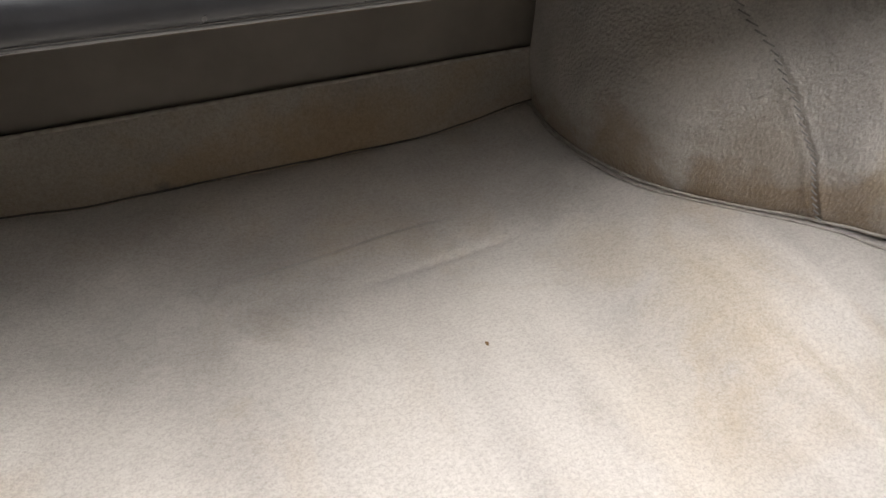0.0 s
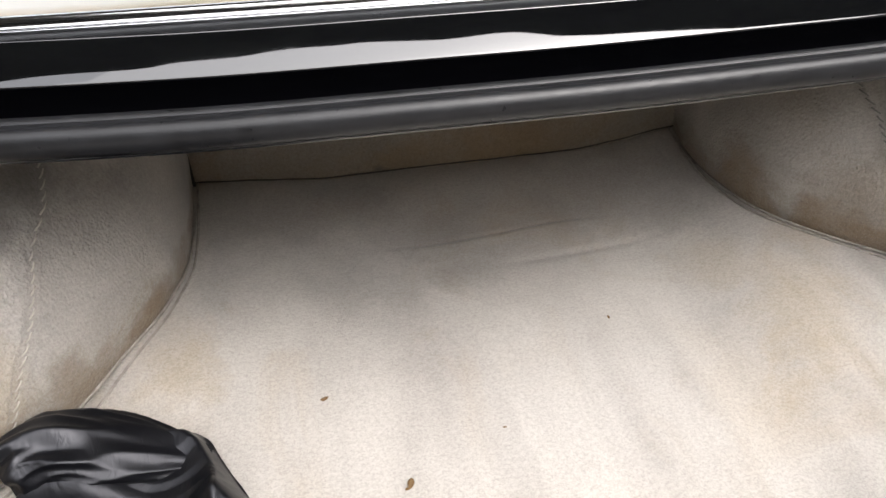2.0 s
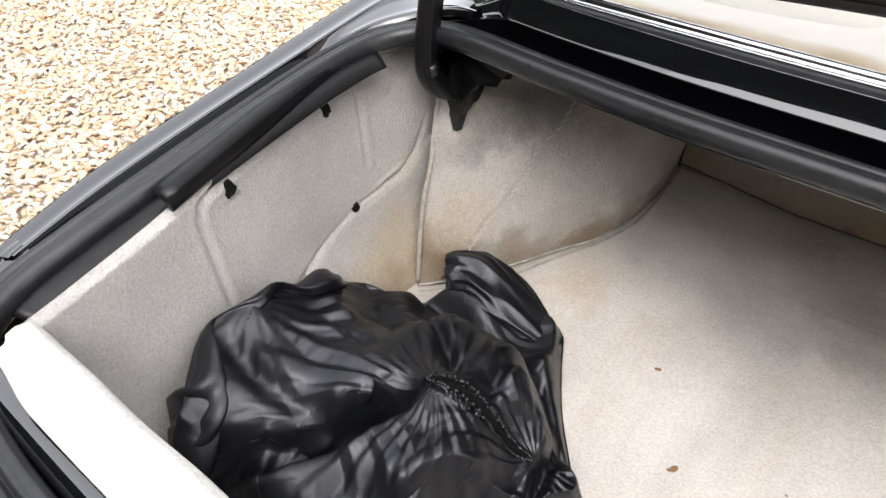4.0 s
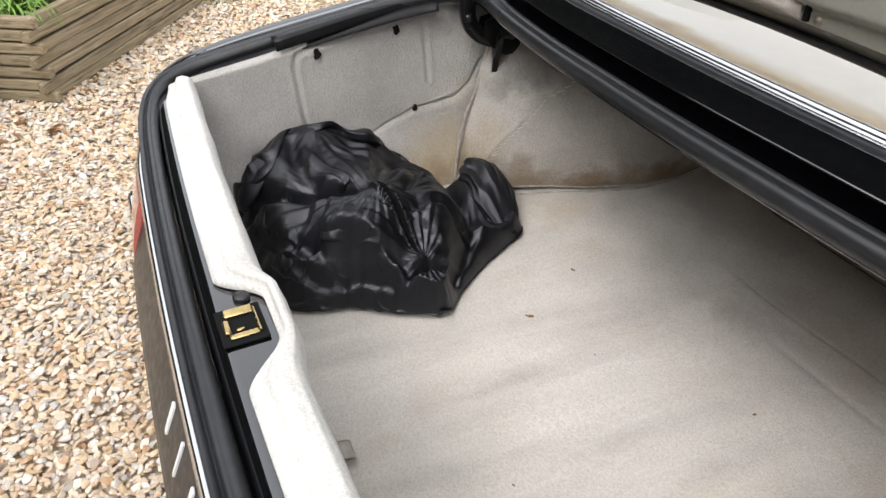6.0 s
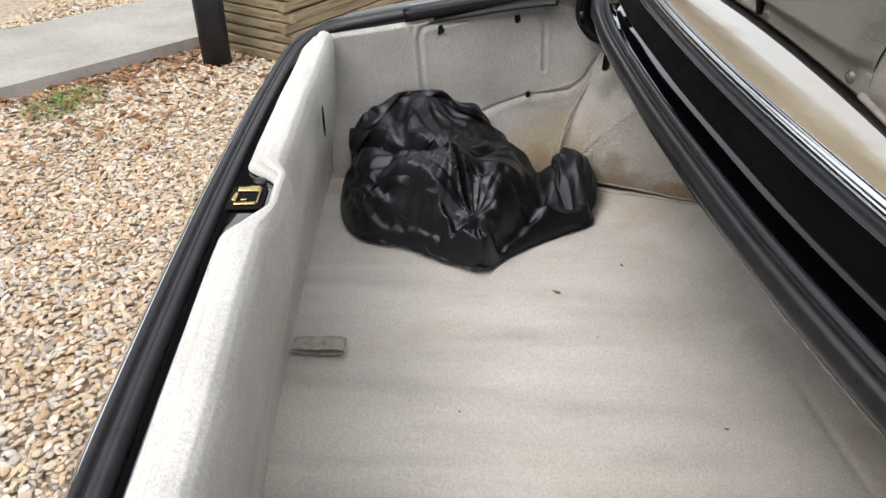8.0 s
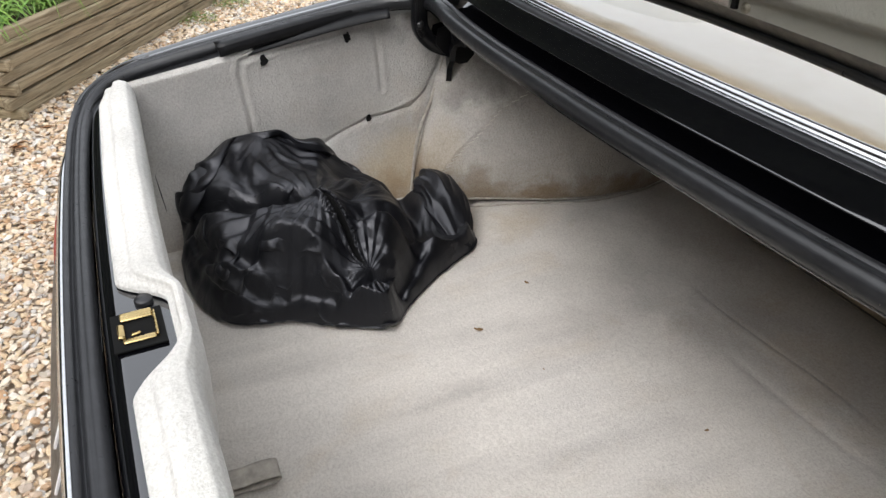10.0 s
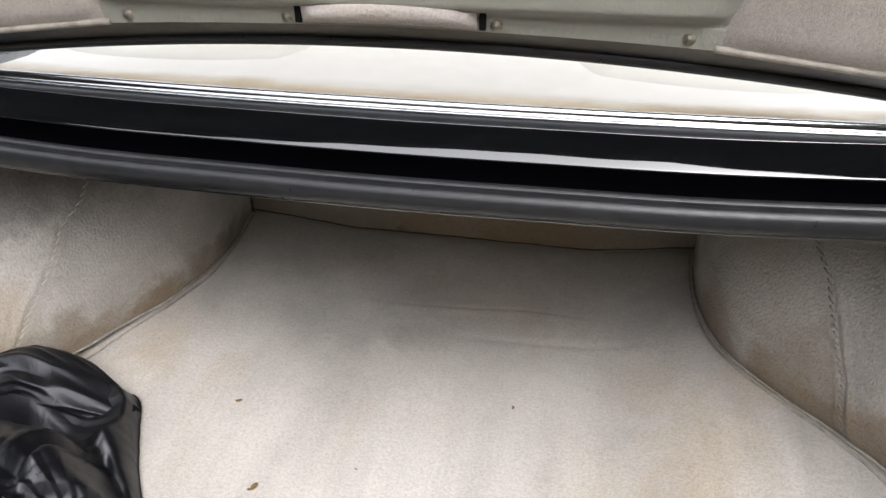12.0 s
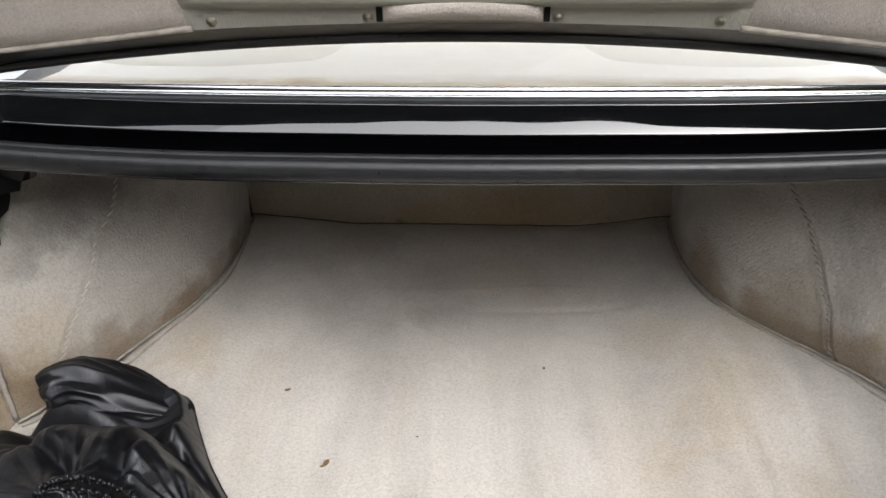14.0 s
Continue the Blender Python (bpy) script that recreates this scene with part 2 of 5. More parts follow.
BROWN, YELLOW, SMUT, PALE = (0.27, 0.17, 0.08), (0.43, 0.345, 0.225), (0.16, 0.15, 0.145), (0.61, 0.58, 0.54)
BEIGE, GRIME_SHADE, TAN = (0.520, 0.488, 0.445), (0.29, 0.26, 0.232), (0.42, 0.31, 0.19)
# Wide blots towards the back: soiling plus the shade there, put into the colour.
M_FLOOR = carpet("beige_floor_carpet", BEIGE, GRIME_SHADE, (0.45, 0.36, 0.25), 0.38, 0.6, streaks=0.85,
                 blots=[(0.0, 1.20, 0.51, 0.20, 3.0, 0.32, (0.36, 0.305, 0.255)), (-0.22, 1.17, 0.50, 0.09, 1.6, 0.25, GRIME_SHADE), (0.10, 1.08, 0.49, 0.10, 2.0, 0.16, GRIME_SHADE), (-0.19, 1.19, 0.5, 0.06, 0.8, 0.15, SMUT), (-0.04, 0.95, 0.48, 0.06, 1.4, 0.3, GRIME_SHADE), (0.30, 1.12, 0.5, 0.16, 1.3, 0.45, GRIME_SHADE), (-0.38, 1.14, 0.5, 0.12, 1.2, 0.2, GRIME_SHADE), (-0.11, 1.07, 0.48, 0.09, 1.5, 0.4, GRIME_SHADE), (0.38, 1.0, 0.5, 0.08, 1.2, 0.4, GRIME_SHADE),
                        (0.45, 0.72, 0.5, 0.13, 0.8, 0.4, YELLOW), (0.52, 0.50, 0.5, 0.12, 0.6, 0.35, YELLOW), (0.30, 0.60, 0.48, 0.16, 0.7, 0.22, YELLOW), (-0.50, 0.80, 0.5, 0.08, 0.7, 0.35, YELLOW), (0.38, 0.86, 0.5, 0.08, 1.2, 0.3, YELLOW),
                        (0.05, 0.66, 0.48, 0.16, 1.3, 0.35, PALE), (0.34, 0.45, 0.48, 0.16, 0.8, 0.25, PALE)])
M_WALL = carpet("grey_beige_side_carpet", (0.515, 0.497, 0.472), (0.33, 0.315, 0.30), TAN, 0.45, 0.12, pile=1.5, tide=(0.44, 0.64, 0.4), leathery=0.22,
                blots=[(-0.77, 0.62, 0.55, 0.13, 1.0, 0.75, YELLOW), (-0.76, 0.60, 0.50, 0.07, 1.0, 0.6, BROWN), (-0.77, 0.64, 0.66, 0.07, 1.0, 0.4, YELLOW), (0.77, 0.60, 0.55, 0.12, 1.0, 0.5, YELLOW), (-0.79, 0.66, 0.90, 0.05, 1.0, 0.5, SMUT)])
MUD = (0.22, 0.155, 0.092)
M_ARCH = carpet("stained_arch_carpet", (0.475, 0.448, 0.412), (0.27, 0.255, 0.24), (0.25, 0.18, 0.105), 0.7, 0.15, pile=1.2, tide=(0.535, 0.590, 0.75), leathery=0.3,
                blots=[(-0.675, 0.795, 0.795, 0.075, 1.0, 0.62, SMUT), (-0.628, 0.865, 0.81, 0.085, 1.0, 0.5, SMUT), (-0.70, 0.75, 0.75, 0.06, 1.0, 0.4, SMUT), (-0.58, 0.95, 0.72, 0.06, 1.0, 0.35, SMUT),
                       (-0.500, 1.08, 0.55, 0.05, 1.0, 0.9, MUD), (-0.54, 0.90, 0.54, 0.055, 1.0, 0.8, MUD), (-0.615, 0.77, 0.55, 0.06, 1.0, 0.6, MUD), (-0.715, 0.665, 0.545, 0.08, 1.0, 0.8, MUD), (-0.50, 0.99, 0.57, 0.04, 1.0, 0.5, MUD),
                       (-0.70, 0.69, 0.62, 0.09, 1.0, 0.45, YELLOW), (0.547, 0.87, 0.54, 0.07, 1.0, 0.8, MUD), (0.616, 0.794, 0.555, 0.07, 1.2, 0.8, MUD), (0.673, 0.726, 0.57, 0.08, 1.0, 0.75, MUD), (0.50, 1.00, 0.57, 0.09, 1.0, 0.7, MUD),
                       (0.60, 0.86, 0.62, 0.10, 1.0, 0.4, MUD), (0.72, 0.72, 0.62, 0.07, 1.0, 0.5, YELLOW)])
# Soiled carpet; its base is also darkened for shade at the boot's back.
M_BACK = carpet("soiled_shaded_back_carpet", (0.37, 0.34, 0.30), GRIME_SHADE, (0.38, 0.27, 0.15), 0.5, 0.35, tide=(0.46, 0.62, 0.5),
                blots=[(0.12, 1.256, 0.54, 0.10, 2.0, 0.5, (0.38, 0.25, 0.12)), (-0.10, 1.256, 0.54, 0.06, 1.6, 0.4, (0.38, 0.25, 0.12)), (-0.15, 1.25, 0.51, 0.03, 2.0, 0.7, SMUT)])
M_SILL = carpet("cream_sill_carpet", (0.71, 0.695, 0.655), (0.5, 0.52, 0.47), (0.6, 0.53, 0.43), 0.2, 0.15)
M_LIDCARPET = carpet("taupe_lid_carpet", (0.52, 0.475, 0.435), (0.36, 0.325, 0.30), (0.43, 0.37, 0.31), 0.5, 0.4, pile=1.6, nap=1.6)
M_PIPE = plain("grey_carpet_binding", (0.36, 0.33, 0.29), 0.9, 0, 0.2, 0.25, 60, 0.4, 500)
M_SEAM = plain("dark_seam_gap", (0.10, 0.09, 0.08), 0.95, 0, 0.1)
M_BOARD = plain("grey_fibreboard", (0.19, 0.172, 0.150), 0.9, 0, 0.2, 0.15, 8, 0.2, 300)
M_THREAD = plain("light_stitching_thread", (0.55, 0.52, 0.46), 0.85, 0, 0.2)
M_THREADGREY = plain("grey_stitching_thread", (0.26, 0.25, 0.24), 0.85, 0, 0.2)
M_PAINT = paint("black_car_paint", (0.0022, 0.0022, 0.0032))
M_RUBBER = plain("aged_grey_rubber", (0.016, 0.0165, 0.0185), 0.34, 0, 0.55, 0.35, 40, 0.15, 90, (1, 1, 1))
M_BLACKPL = plain("black_plastic", (0.012, 0.012, 0.013), 0.35, 0, 0.5, 0.3, 30, 0.1, 300)
M_HINGE = plain("black_painted_steel", (0.006, 0.006, 0.007), 0.34, 0, 0.3, 0.4, 25, 0.15, 60)
M_CHROME = plain("pitted_chrome", (0.80, 0.81, 0.82), 0.13, 1.0, 0.5, 0.08, 160)
M_GOLD = plain("yellow_passivated_steel", (0.60, 0.455, 0.21), 0.24, 1.0, 0.5, 0.2, 50)
M_STEEL = plain("dull_screw_steel", (0.36, 0.34, 0.28), 0.45, 1.0, 0.5, 0.3, 200)
M_CREAM = plain("cream_leather_shelf", (0.80, 0.765, 0.67), 0.6, 0, 0.3, 0.04, 6, 0.15, 120)


def make_shelf():
    m, nt, b = base_material("cream_leather_stained_shelf", 0.55, 0, 0.3)
    v = coords(nt)
    sep = nt.nodes.new("ShaderNodeSeparateXYZ")
    nt.links.new(v, sep.inputs[0])
    x2 = maths(nt, "MULTIPLY", maths(nt, "MULTIPLY", sep.outputs[0], sep.outputs[0]), 0.10)
    reach = maths(nt, "ADD", maths(nt, "SUBTRACT", sep.outputs[1], x2), maths(nt, "MULTIPLY", maths(nt, "SUBTRACT", noise_tex(nt, v, 6, 5, 0.6), 0.5), 0.10))
    old = ramp(nt, maths(nt, "MULTIPLY", maths(nt, "SUBTRACT", reach, 0.756), 17.0), [(0.0, (0.50, 0.41, 0.28)), (0.35, (0.72, 0.63, 0.48)), (0.8, (0.94, 0.905, 0.83))])
    nt.links.new(mix(nt, 0.35, old, ramp(nt, noise_tex(nt, v, 25, 5, 0.6), [(0.3, (0.85, 0.82, 0.76)), (0.7, (1, 1, 1))]), "MULTIPLY"), b.inputs["Base Color"])
    bump(nt, b, noise_tex(nt, v, 160, 4, 0.6), 0.12, 0.002)
    return m


M_SHELF = make_shelf()


def make_vinyl():
    """Grained vinyl: a net of shallow creases over soft dimples."""
    m, nt, b = base_material("grey_green_vinyl", 0.48, 0, 0.4)
    v = coords(nt)
    net = maths(nt, "ABSOLUTE", maths(nt, "SUBTRACT", noise_tex(nt, coords(nt, (1.0, 0.7, 0.7)), 95, 4, 0.6, 0.5), 0.5))
    nt.links.new(ramp(nt, noise_tex(nt, v, 5, 5, 0.6), [(0.3, (0.305, 0.305, 0.268)), (0.7, (0.365, 0.365, 0.325))]), b.inputs["Base Color"])
    nt.links.new(ramp(nt, net, [(0.0, (0.60,) * 3), (0.12, (0.44,) * 3)]), b.inputs["Roughness"])
    n0 = bump(nt, b, noise_tex(nt, v, 26, 3, 0.5), 0.35, 0.004)
    n1 = bump(nt, b, net, 0.50, 0.005, n0)
    bump(nt, b, noise_tex(nt, v, 480, 3, 0.6), 0.25, 0.0012, n1)
    return m


M_PANEL = make_vinyl()
M_WHITEBAR = plain("white_lettering", (0.8, 0.8, 0.8), 0.4, 0, 0.4, 0.03)
M_ALU = plain("pale_brushed_aluminium", (0.72, 0.73, 0.75), 0.3, 1.0, 0.5, 0.1, 60)
M_POST = plain("blue_black_powder_coat", (0.010, 0.012, 0.017), 0.5, 0, 0.4, 0.3, 20, 0.15, 300)
M_RUST = plain("rusty_cast_iron", (0.30, 0.17, 0.10), 0.85, 0, 0.3, 0.35, 12, 0.5, 80)
M_VOID = plain("dark_cavity", (0.01, 0.01, 0.01), 0.9, 0, 0.1)


def make_glass():
    m, nt, b = base_material("rear_window_glass", 0.0, 0, 0.5)
    b.inputs["Base Color"].default_value = (1.0, 1.0, 1.0, 1)
    b.inputs["Transmission Weight"].default_value = 1.0
    b.inputs["IOR"].default_value = 1.45
    return m


def make_nylon():
    m, nt, b = base_material("black_satin_nylon", 0.36, 0, 0.55)
    b.inputs["Specular Tint"].default_value = (0.92, 0.93, 1.0, 1)
    v = coords(nt)
    nt.links.new(ramp(nt, noise_tex(nt, v, 9, 4, 0.6), [(0.3, (0.0025, 0.0026, 0.0035)), (0.7, (0.005, 0.0053, 0.007))]), b.inputs["Base Color"])
    nt.links.new(ramp(nt, noise_tex(nt, v, 6, 3, 0.5), [(0.3, (0.33,) * 3), (0.7, (0.43,) * 3)]), b.inputs["Roughness"])
    ridge_a = maths(nt, "ABSOLUTE", maths(nt, "SUBTRACT", noise_tex(nt, coords(nt, (0.5, 1.3, 1.0)), 6.5, 2, 0.4, 0.6), 0.5))
    ridge_b = maths(nt, "ABSOLUTE", maths(nt, "SUBTRACT", noise_tex(nt, coords(nt, (1.5, 0.5, 1.0)), 10, 2, 0.4, 0.5), 0.5))
    n0 = bump(nt, b, ridge_a, 0.10, 0.02)
    n1 = bump(nt, b, maths(nt, "MULTIPLY", ridge_b, -1.0), 0.10, 0.015, n0)
    ridge_c = maths(nt, "ABSOLUTE", maths(nt, "SUBTRACT", noise_tex(nt, coords(nt, (1.7, 0.8, 1.0)), 24, 3, 0.5, 0.8), 0.5))
    n2 = bump(nt, b, ridge_c, 0.30, 0.006, n1)
    bump(nt, b, noise_tex(nt, v, 900, 2, 0.5), 0.12, 0.0005, n2)
    return m


def make_lamp(name, colour):
    m, nt, b = base_material(name, 0.08, 0, 0.5)
    v = coords(nt, (1, 1, 2.5))
    w = nt.nodes.new("ShaderNodeTexVoronoi")
    w.inputs["Scale"].default_value = 90
    nt.links.new(v, w.inputs["Vector"])
    nt.links.new(ramp(nt, w.outputs["Distance"], [(0.1, tuple(c * 1.3 for c in colour)), (0.6, colour)]), b.inputs["Base Color"])
    b.inputs["Coat Weight"].default_value = 1.0
    bump(nt, b, w.outputs["Distance"], 0.3, 0.002)
    return m


def make_gravel(name="flint_gravel"):
    m, nt, b = base_material(name, 0.7, 0, 0.35)
    g = nt.nodes.new("ShaderNodeNewGeometry")
    c = ramp(nt, g.outputs["Random Per Island"], [(0.0, (0.70, 0.56, 0.38)), (0.18, (0.60, 0.44, 0.28)), (0.32, (0.80, 0.72, 0.59)), (0.46, (0.50, 0.31, 0.17)),
             (0.56, (0.72, 0.60, 0.45)), (0.66, (0.42, 0.38, 0.33)), (0.74, (0.84, 0.78, 0.69)), (0.84, (0.56, 0.38, 0.24)), (0.92, (0.53, 0.50, 0.46)), (1.0, (0.74, 0.70, 0.65))])
    v = coords(nt)
    c = mix(nt, 0.5, c, ramp(nt, noise_tex(nt, v, 90, 5, 0.6), [(0.3, (0.66, 0.63, 0.60)), (0.7, (1, 1, 1))]), "MULTIPLY")
    nt.links.new(c, b.inputs["Base Color"])
    bump(nt, b, noise_tex(nt, v, 160, 4, 0.6), 0.3, 0.002)
    return m


def make_concrete():
    m, nt, b = base_material("weathered_concrete", 0.85, 0, 0.3)
    v = coords(nt)
    c = ramp(nt, noise_tex(nt, v, 2.2, 6, 0.62), [(0.3, (0.36, 0.345, 0.315)), (0.55, (0.46, 0.44, 0.405)), (0.75, (0.54, 0.52, 0.48))])
    c = mix(nt, 0.5, c, ramp(nt, noise_tex(nt, v, 40, 5, 0.7), [(0.35, (0.7, 0.69, 0.66)), (0.6, (1, 1, 1))]), "MULTIPLY")
    nt.links.new(c, b.inputs["Base Color"])
    bump(nt, b, noise_tex(nt, v, 120, 5, 0.7), 0.35, 0.003)
    return m


def make_timber():
    m, nt, b = base_material("weathered_planter_timber", 0.85, 0, 0.25)
    inf = nt.nodes.new("ShaderNodeObjectInfo")
    t = nt.nodes.new("ShaderNodeTexCoord")
    mp = nt.nodes.new("ShaderNodeMapping")
    mp.inputs["Scale"].default_value = (3.5, 75, 75)
    nt.links.new(t.outputs["Object"], mp.inputs["Vector"])
    nt.links.new(inf.outputs["Random"], mp.inputs["Location"])
    f = noise_tex(nt, mp.outputs[0], 1.0, 6, 0.65, 0.8)
    c = ramp(nt, f, [(0.28, (0.085, 0.062, 0.042)), (0.47, (0.28, 0.225, 0.15)), (0.72, (0.46, 0.395, 0.28))])
    c = mix(nt, 0.45, c, ramp(nt, inf.outputs["Random"], [(0.0, (0.55, 0.53, 0.46)), (0.5, (1.0, 0.95, 0.87)), (1.0, (0.78, 0.80, 0.66))]), "MULTIPLY")
    knots = ramp(nt, noise_tex(nt, coords(nt, (3, 12, 12)), 1.4, 4, 0.6), [(0.6, G0), (0.68, G1)])
    c = mix(nt, maths(nt, "MULTIPLY", knots, 0.6), c, (0.07, 0.05, 0.03))
    nt.links.new(c, b.inputs["Base Color"])
    bump(nt, b, f, 0.5, 0.004)
    return m


def make_leaf(name, a, b_):
    m, nt, b = base_material(name, 0.45, 0, 0.4)
    g = nt.nodes.new("ShaderNodeNewGeometry")
    c = ramp(nt, g.outputs["Random Per Island"], [(0.0, a), (1.0, b_)])
    c = mix(nt, 0.4, c, ramp(nt, noise_tex(nt, coords(nt), 60, 3, 0.6), [(0.3, (0.6, 0.65, 0.5)), (0.7, (1, 1, 1))]), "MULTIPLY")
    nt.links.new(c, b.inputs["Base Color"])
    b.inputs["Subsurface Weight"].default_value = 0.0
    return m


M_GLASS = make_glass()
M_NYLON = make_nylon()
M_RED = make_lamp("red_lamp_lens", (0.34, 0.07, 0.06))
M_AMBER = make_lamp("amber_lamp_lens", (0.6, 0.14, 0.01))
M_GRAVEL = make_gravel()
M_CONCRETE = make_concrete()
M_TIMBER = make_timber()
M_BLADE = make_leaf("green_strap_leaves", (0.10, 0.22, 0.03), (0.22, 0.36, 0.06))
M_FERN = make_leaf("feathery_green_leaves", (0.10, 0.17, 0.03), (0.22, 0.28, 0.07))
M_DEAD = make_leaf("brown_dead_leaves", (0.16, 0.07, 0.03), (0.42, 0.22, 0.10))
M_BED = plain("gravel_bed", (0.44, 0.36, 0.28), 0.95, 0, 0.2, 0.4, 30, 0.5, 120)
M_SOIL = plain("dark_soil", (0.06, 0.045, 0.03), 0.95, 0, 0.2, 0.4, 25, 0.5, 60)

# ---- the boot: floor, walls ----
FLOOR = 0.48


def floor_z(x, y):
    side = smooth01(0.22, 0.52, abs(x)) * smooth01(0.62, 0.95, y) * 0.042
    if x > 0:
        side = smooth01(0.25, 0.55, x) * smooth01(0.45, 0.80, y) * 0.054
    back = smooth01(1.06, 1.26, y) * 0.030
    line = y - 1.035 - 0.10 * max(0.0, 0.05 - x) - 0.02 * math.sin(x * 9)
    step = (0.003 * smooth01(-0.03, -0.004, line) * (1 - smooth01(-0.004, 0.006, line)) - 0.0025 * math.exp(-((line - 0.005) / 0.005) ** 2)) * smooth01(-0.22, -0.02, x) * (1 - smooth01(0.10, 0.34, x))
    wave = 0.0035 * n3(x * 3, y * 5, 1) + 0.0013 * math.sin((x - 0.16 * y) * 72 + 2 * n3(x * 3, y * 3, 7)) * smooth01(-0.3, 0.1, x) * (1 - smooth01(0.65, 0.9, y))
    wrinkle = -0.003 * math.exp(-((y - 0.955 - 0.05 * x) / 0.008) ** 2) * smooth01(0.1, 0.2, x + 0.1) * (1 - smooth01(0.2, 0.45, x))
    return FLOOR + side + max(back - side * 0.4, 0) + step + wave + wrinkle


def wall_x(y, z, side=-1):
    """How far out the side wall stands, at that place along the boot and height."""
    out = 0.752 + 0.055 * smooth01(0.0, 0.55, y) - 0.045 * (1 - smooth01(0.48, 0.66, z)) - 0.02 * smooth01(0.6, 0.75, y)
    return side * out


def build_floor():
    nx, ny = 300, 260
    bm = grid(nx, ny, lambda u, v: (-0.80 + 1.60 * u, 0.02 + 1.25 * v, floor_z(-0.80 + 1.60 * u, 0.02 + 1.25 * v)))
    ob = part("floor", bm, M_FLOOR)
    return tagged(ob, "worn beige velour boot floor carpet with brown stains and shade painted in at the back", "floor", kind="structure")


build_floor()

# brown spots trodden into the carpet
M_SPOT = plain("brown_spot", (0.19, 0.12, 0.06), 0.95, 0, 0.1, 0.3, 300)
for sx, sy, sr, st in ((-0.307, 0.719, 0.006, 0.4), (-0.21, 0.563, 0.008, 1.2), (-0.215, 0.556, 0.004, 0.2), (0.153, 0.79, 0.004, 1.5), (0.12, 0.35, 0.003, 0.4), (-0.07, 0.62, 0.0025, 0)):
    rim = [(sr * (1 + 0.4 * n3(sx * 50, a)) * math.cos(a), 0.55 * sr * (1 + 0.4 * n3(sy * 50, a)) * math.sin(a)) for a in [i * math.tau / 12 for i in range(12)]]
    vs = [(sx + cx * math.cos(st) - cy * math.sin(st), sy + cx * math.sin(st) + cy * math.cos(st)) for cx, cy in rim]
    bm = mesh([(a, b, floor_z(a, b) + 0.0035) for a, b in vs] + [(sx, sy, floor_z(sx, sy) + 0.0045)], [(i, (i + 1) % 12, 12) for i in range(12)])
    tagged(part("carpet_stain", bm, M_SPOT), "small brown spot of dirt on the beige carpet", "stain", "stains on the boot floor")

FOLD = [(0.282, 0.600), (0.274, 0.705), (0.262, 0.835), (0.268, 0.860), (0.29, 0.868), (0.43, 0.884), (0.545, 0.899), (0.567, 0.896), (0.575, 0.880), (0.586, 0.750)]
FOLD2 = [(0.715, 0.79), (0.69, 0.735), (0.655, 0.700), (0.60, 0.688), (0.549, 0.683), (0.468, 0.654), (0.39, 0.618), (0.32, 0.575)]


def wall_top(y):
    return 0.852 + 0.142 * y


def build_side_wall(side, name):
    def f(u, v):
        y = 0.035 + 0.72 * u
        z = lerp(0.455, wall_top(y) - 0.010, v)
        d1, d2 = near((y, z), FOLD), near((y, z), FOLD2)
        x = wall_x(y, z, -1)
        x -= 0.0050 * math.exp(-(d1 / 0.0045) ** 2) - 0.0013 * math.exp(-((d1 - 0.012) / 0.005) ** 2) + 0.0045 * math.exp(-(d2 / 0.0040) ** 2)
        low = z < 0.682 - 0.0 + 0.36 * (y - 0.549)
        x += 0.004 * smooth01(0, 0.02, d2) * (1 if low else 0)
        x += 0.003 * n3(y * 7, z * 7, 3) - 0.012 * smooth01(0.975, 1.0, v)
        return (x if side < 0 else -x, y, z)
    t = thing(name, "grey-beige carpeted side panel of the boot with pressed folds", "trim panel", (side * 0.79, 0.4, 0.48), kind="structure")
    bm = grid(240, 150, f)
    if side > 0:
        bmesh.ops.reverse_faces(bm, faces=bm.faces)
    part("carpet_panel", bm, M_WALL, t)
    # torn black fixing clips
    for cy, cz, r in ((0.507, 0.881, 0.013), (0.317, 0.856, 0.014), (0.549, 0.685, 0.009)):
        x = wall_x(cy, cz, side) - side * 0.004
        rim = [r * (0.85 + 0.5 * n3(cy * 30, a * 1.3)) for a in [i * math.tau / 14 for i in range(14)]]
        vs = [(x - side * 0.0005, cy + 0.72 * rim[i] * math.cos(i * math.tau / 14), cz + rim[i] * math.sin(i * math.tau / 14)) for i in range(14)]
        back = [(x + side * 0.012, a, b) for _, a, b in vs]
        bm = mesh(vs + back + [(x + side * 0.001, cy, cz)], [(i, (i + 1) % 14, 28) for i in range(14)] + [(i, i + 14, (i + 1) % 14 + 14, (i + 1) % 14) for i in range(14)])
        part("fixing_clip", bm, M_VOID, t, "black plastic clip in a torn hole", False)
    # black strip under the rim
    p = [Vector((wall_x(y, 0.9, side) - side * 0.006, y, wall_top(y) + 0.012)) for y in [0.226 + 0.39 * i / 20 for i in range(21)]]
    part("edge_strip", sweep(p, [(-side * (a - 0.004), b) for a, b in ((-0.002, -0.020), (0.0025, -0.0195), (0.0045, -0.016), (0.0042, -0.006), (0.0030, -0.003), (0.0030, -0.001), (0.0020, 0.002), (-0.006, 0.005), (-0.018, 0.008), (-0.020, 0.004), (-0.006, -0.008))]), M_HINGE, t, "glossy black edge strip")
    # bead along the joint with the wheel arch
    q = spline([(side * 0.748, 0.634, 0.490), (side * 0.752, 0.655, 0.64), (side * 0.765, 0.712, 0.771), (side * 0.78, 0.75, 0.90)], 24)
    part("edge_bead", sweep(q, circle(0.0045, 8), up=(1, 0, 0)), M_PIPE, t, "carpet binding bead")
    return t


build_side_wall(-1, "wall_left")
build_side_wall(1, "wall_right")

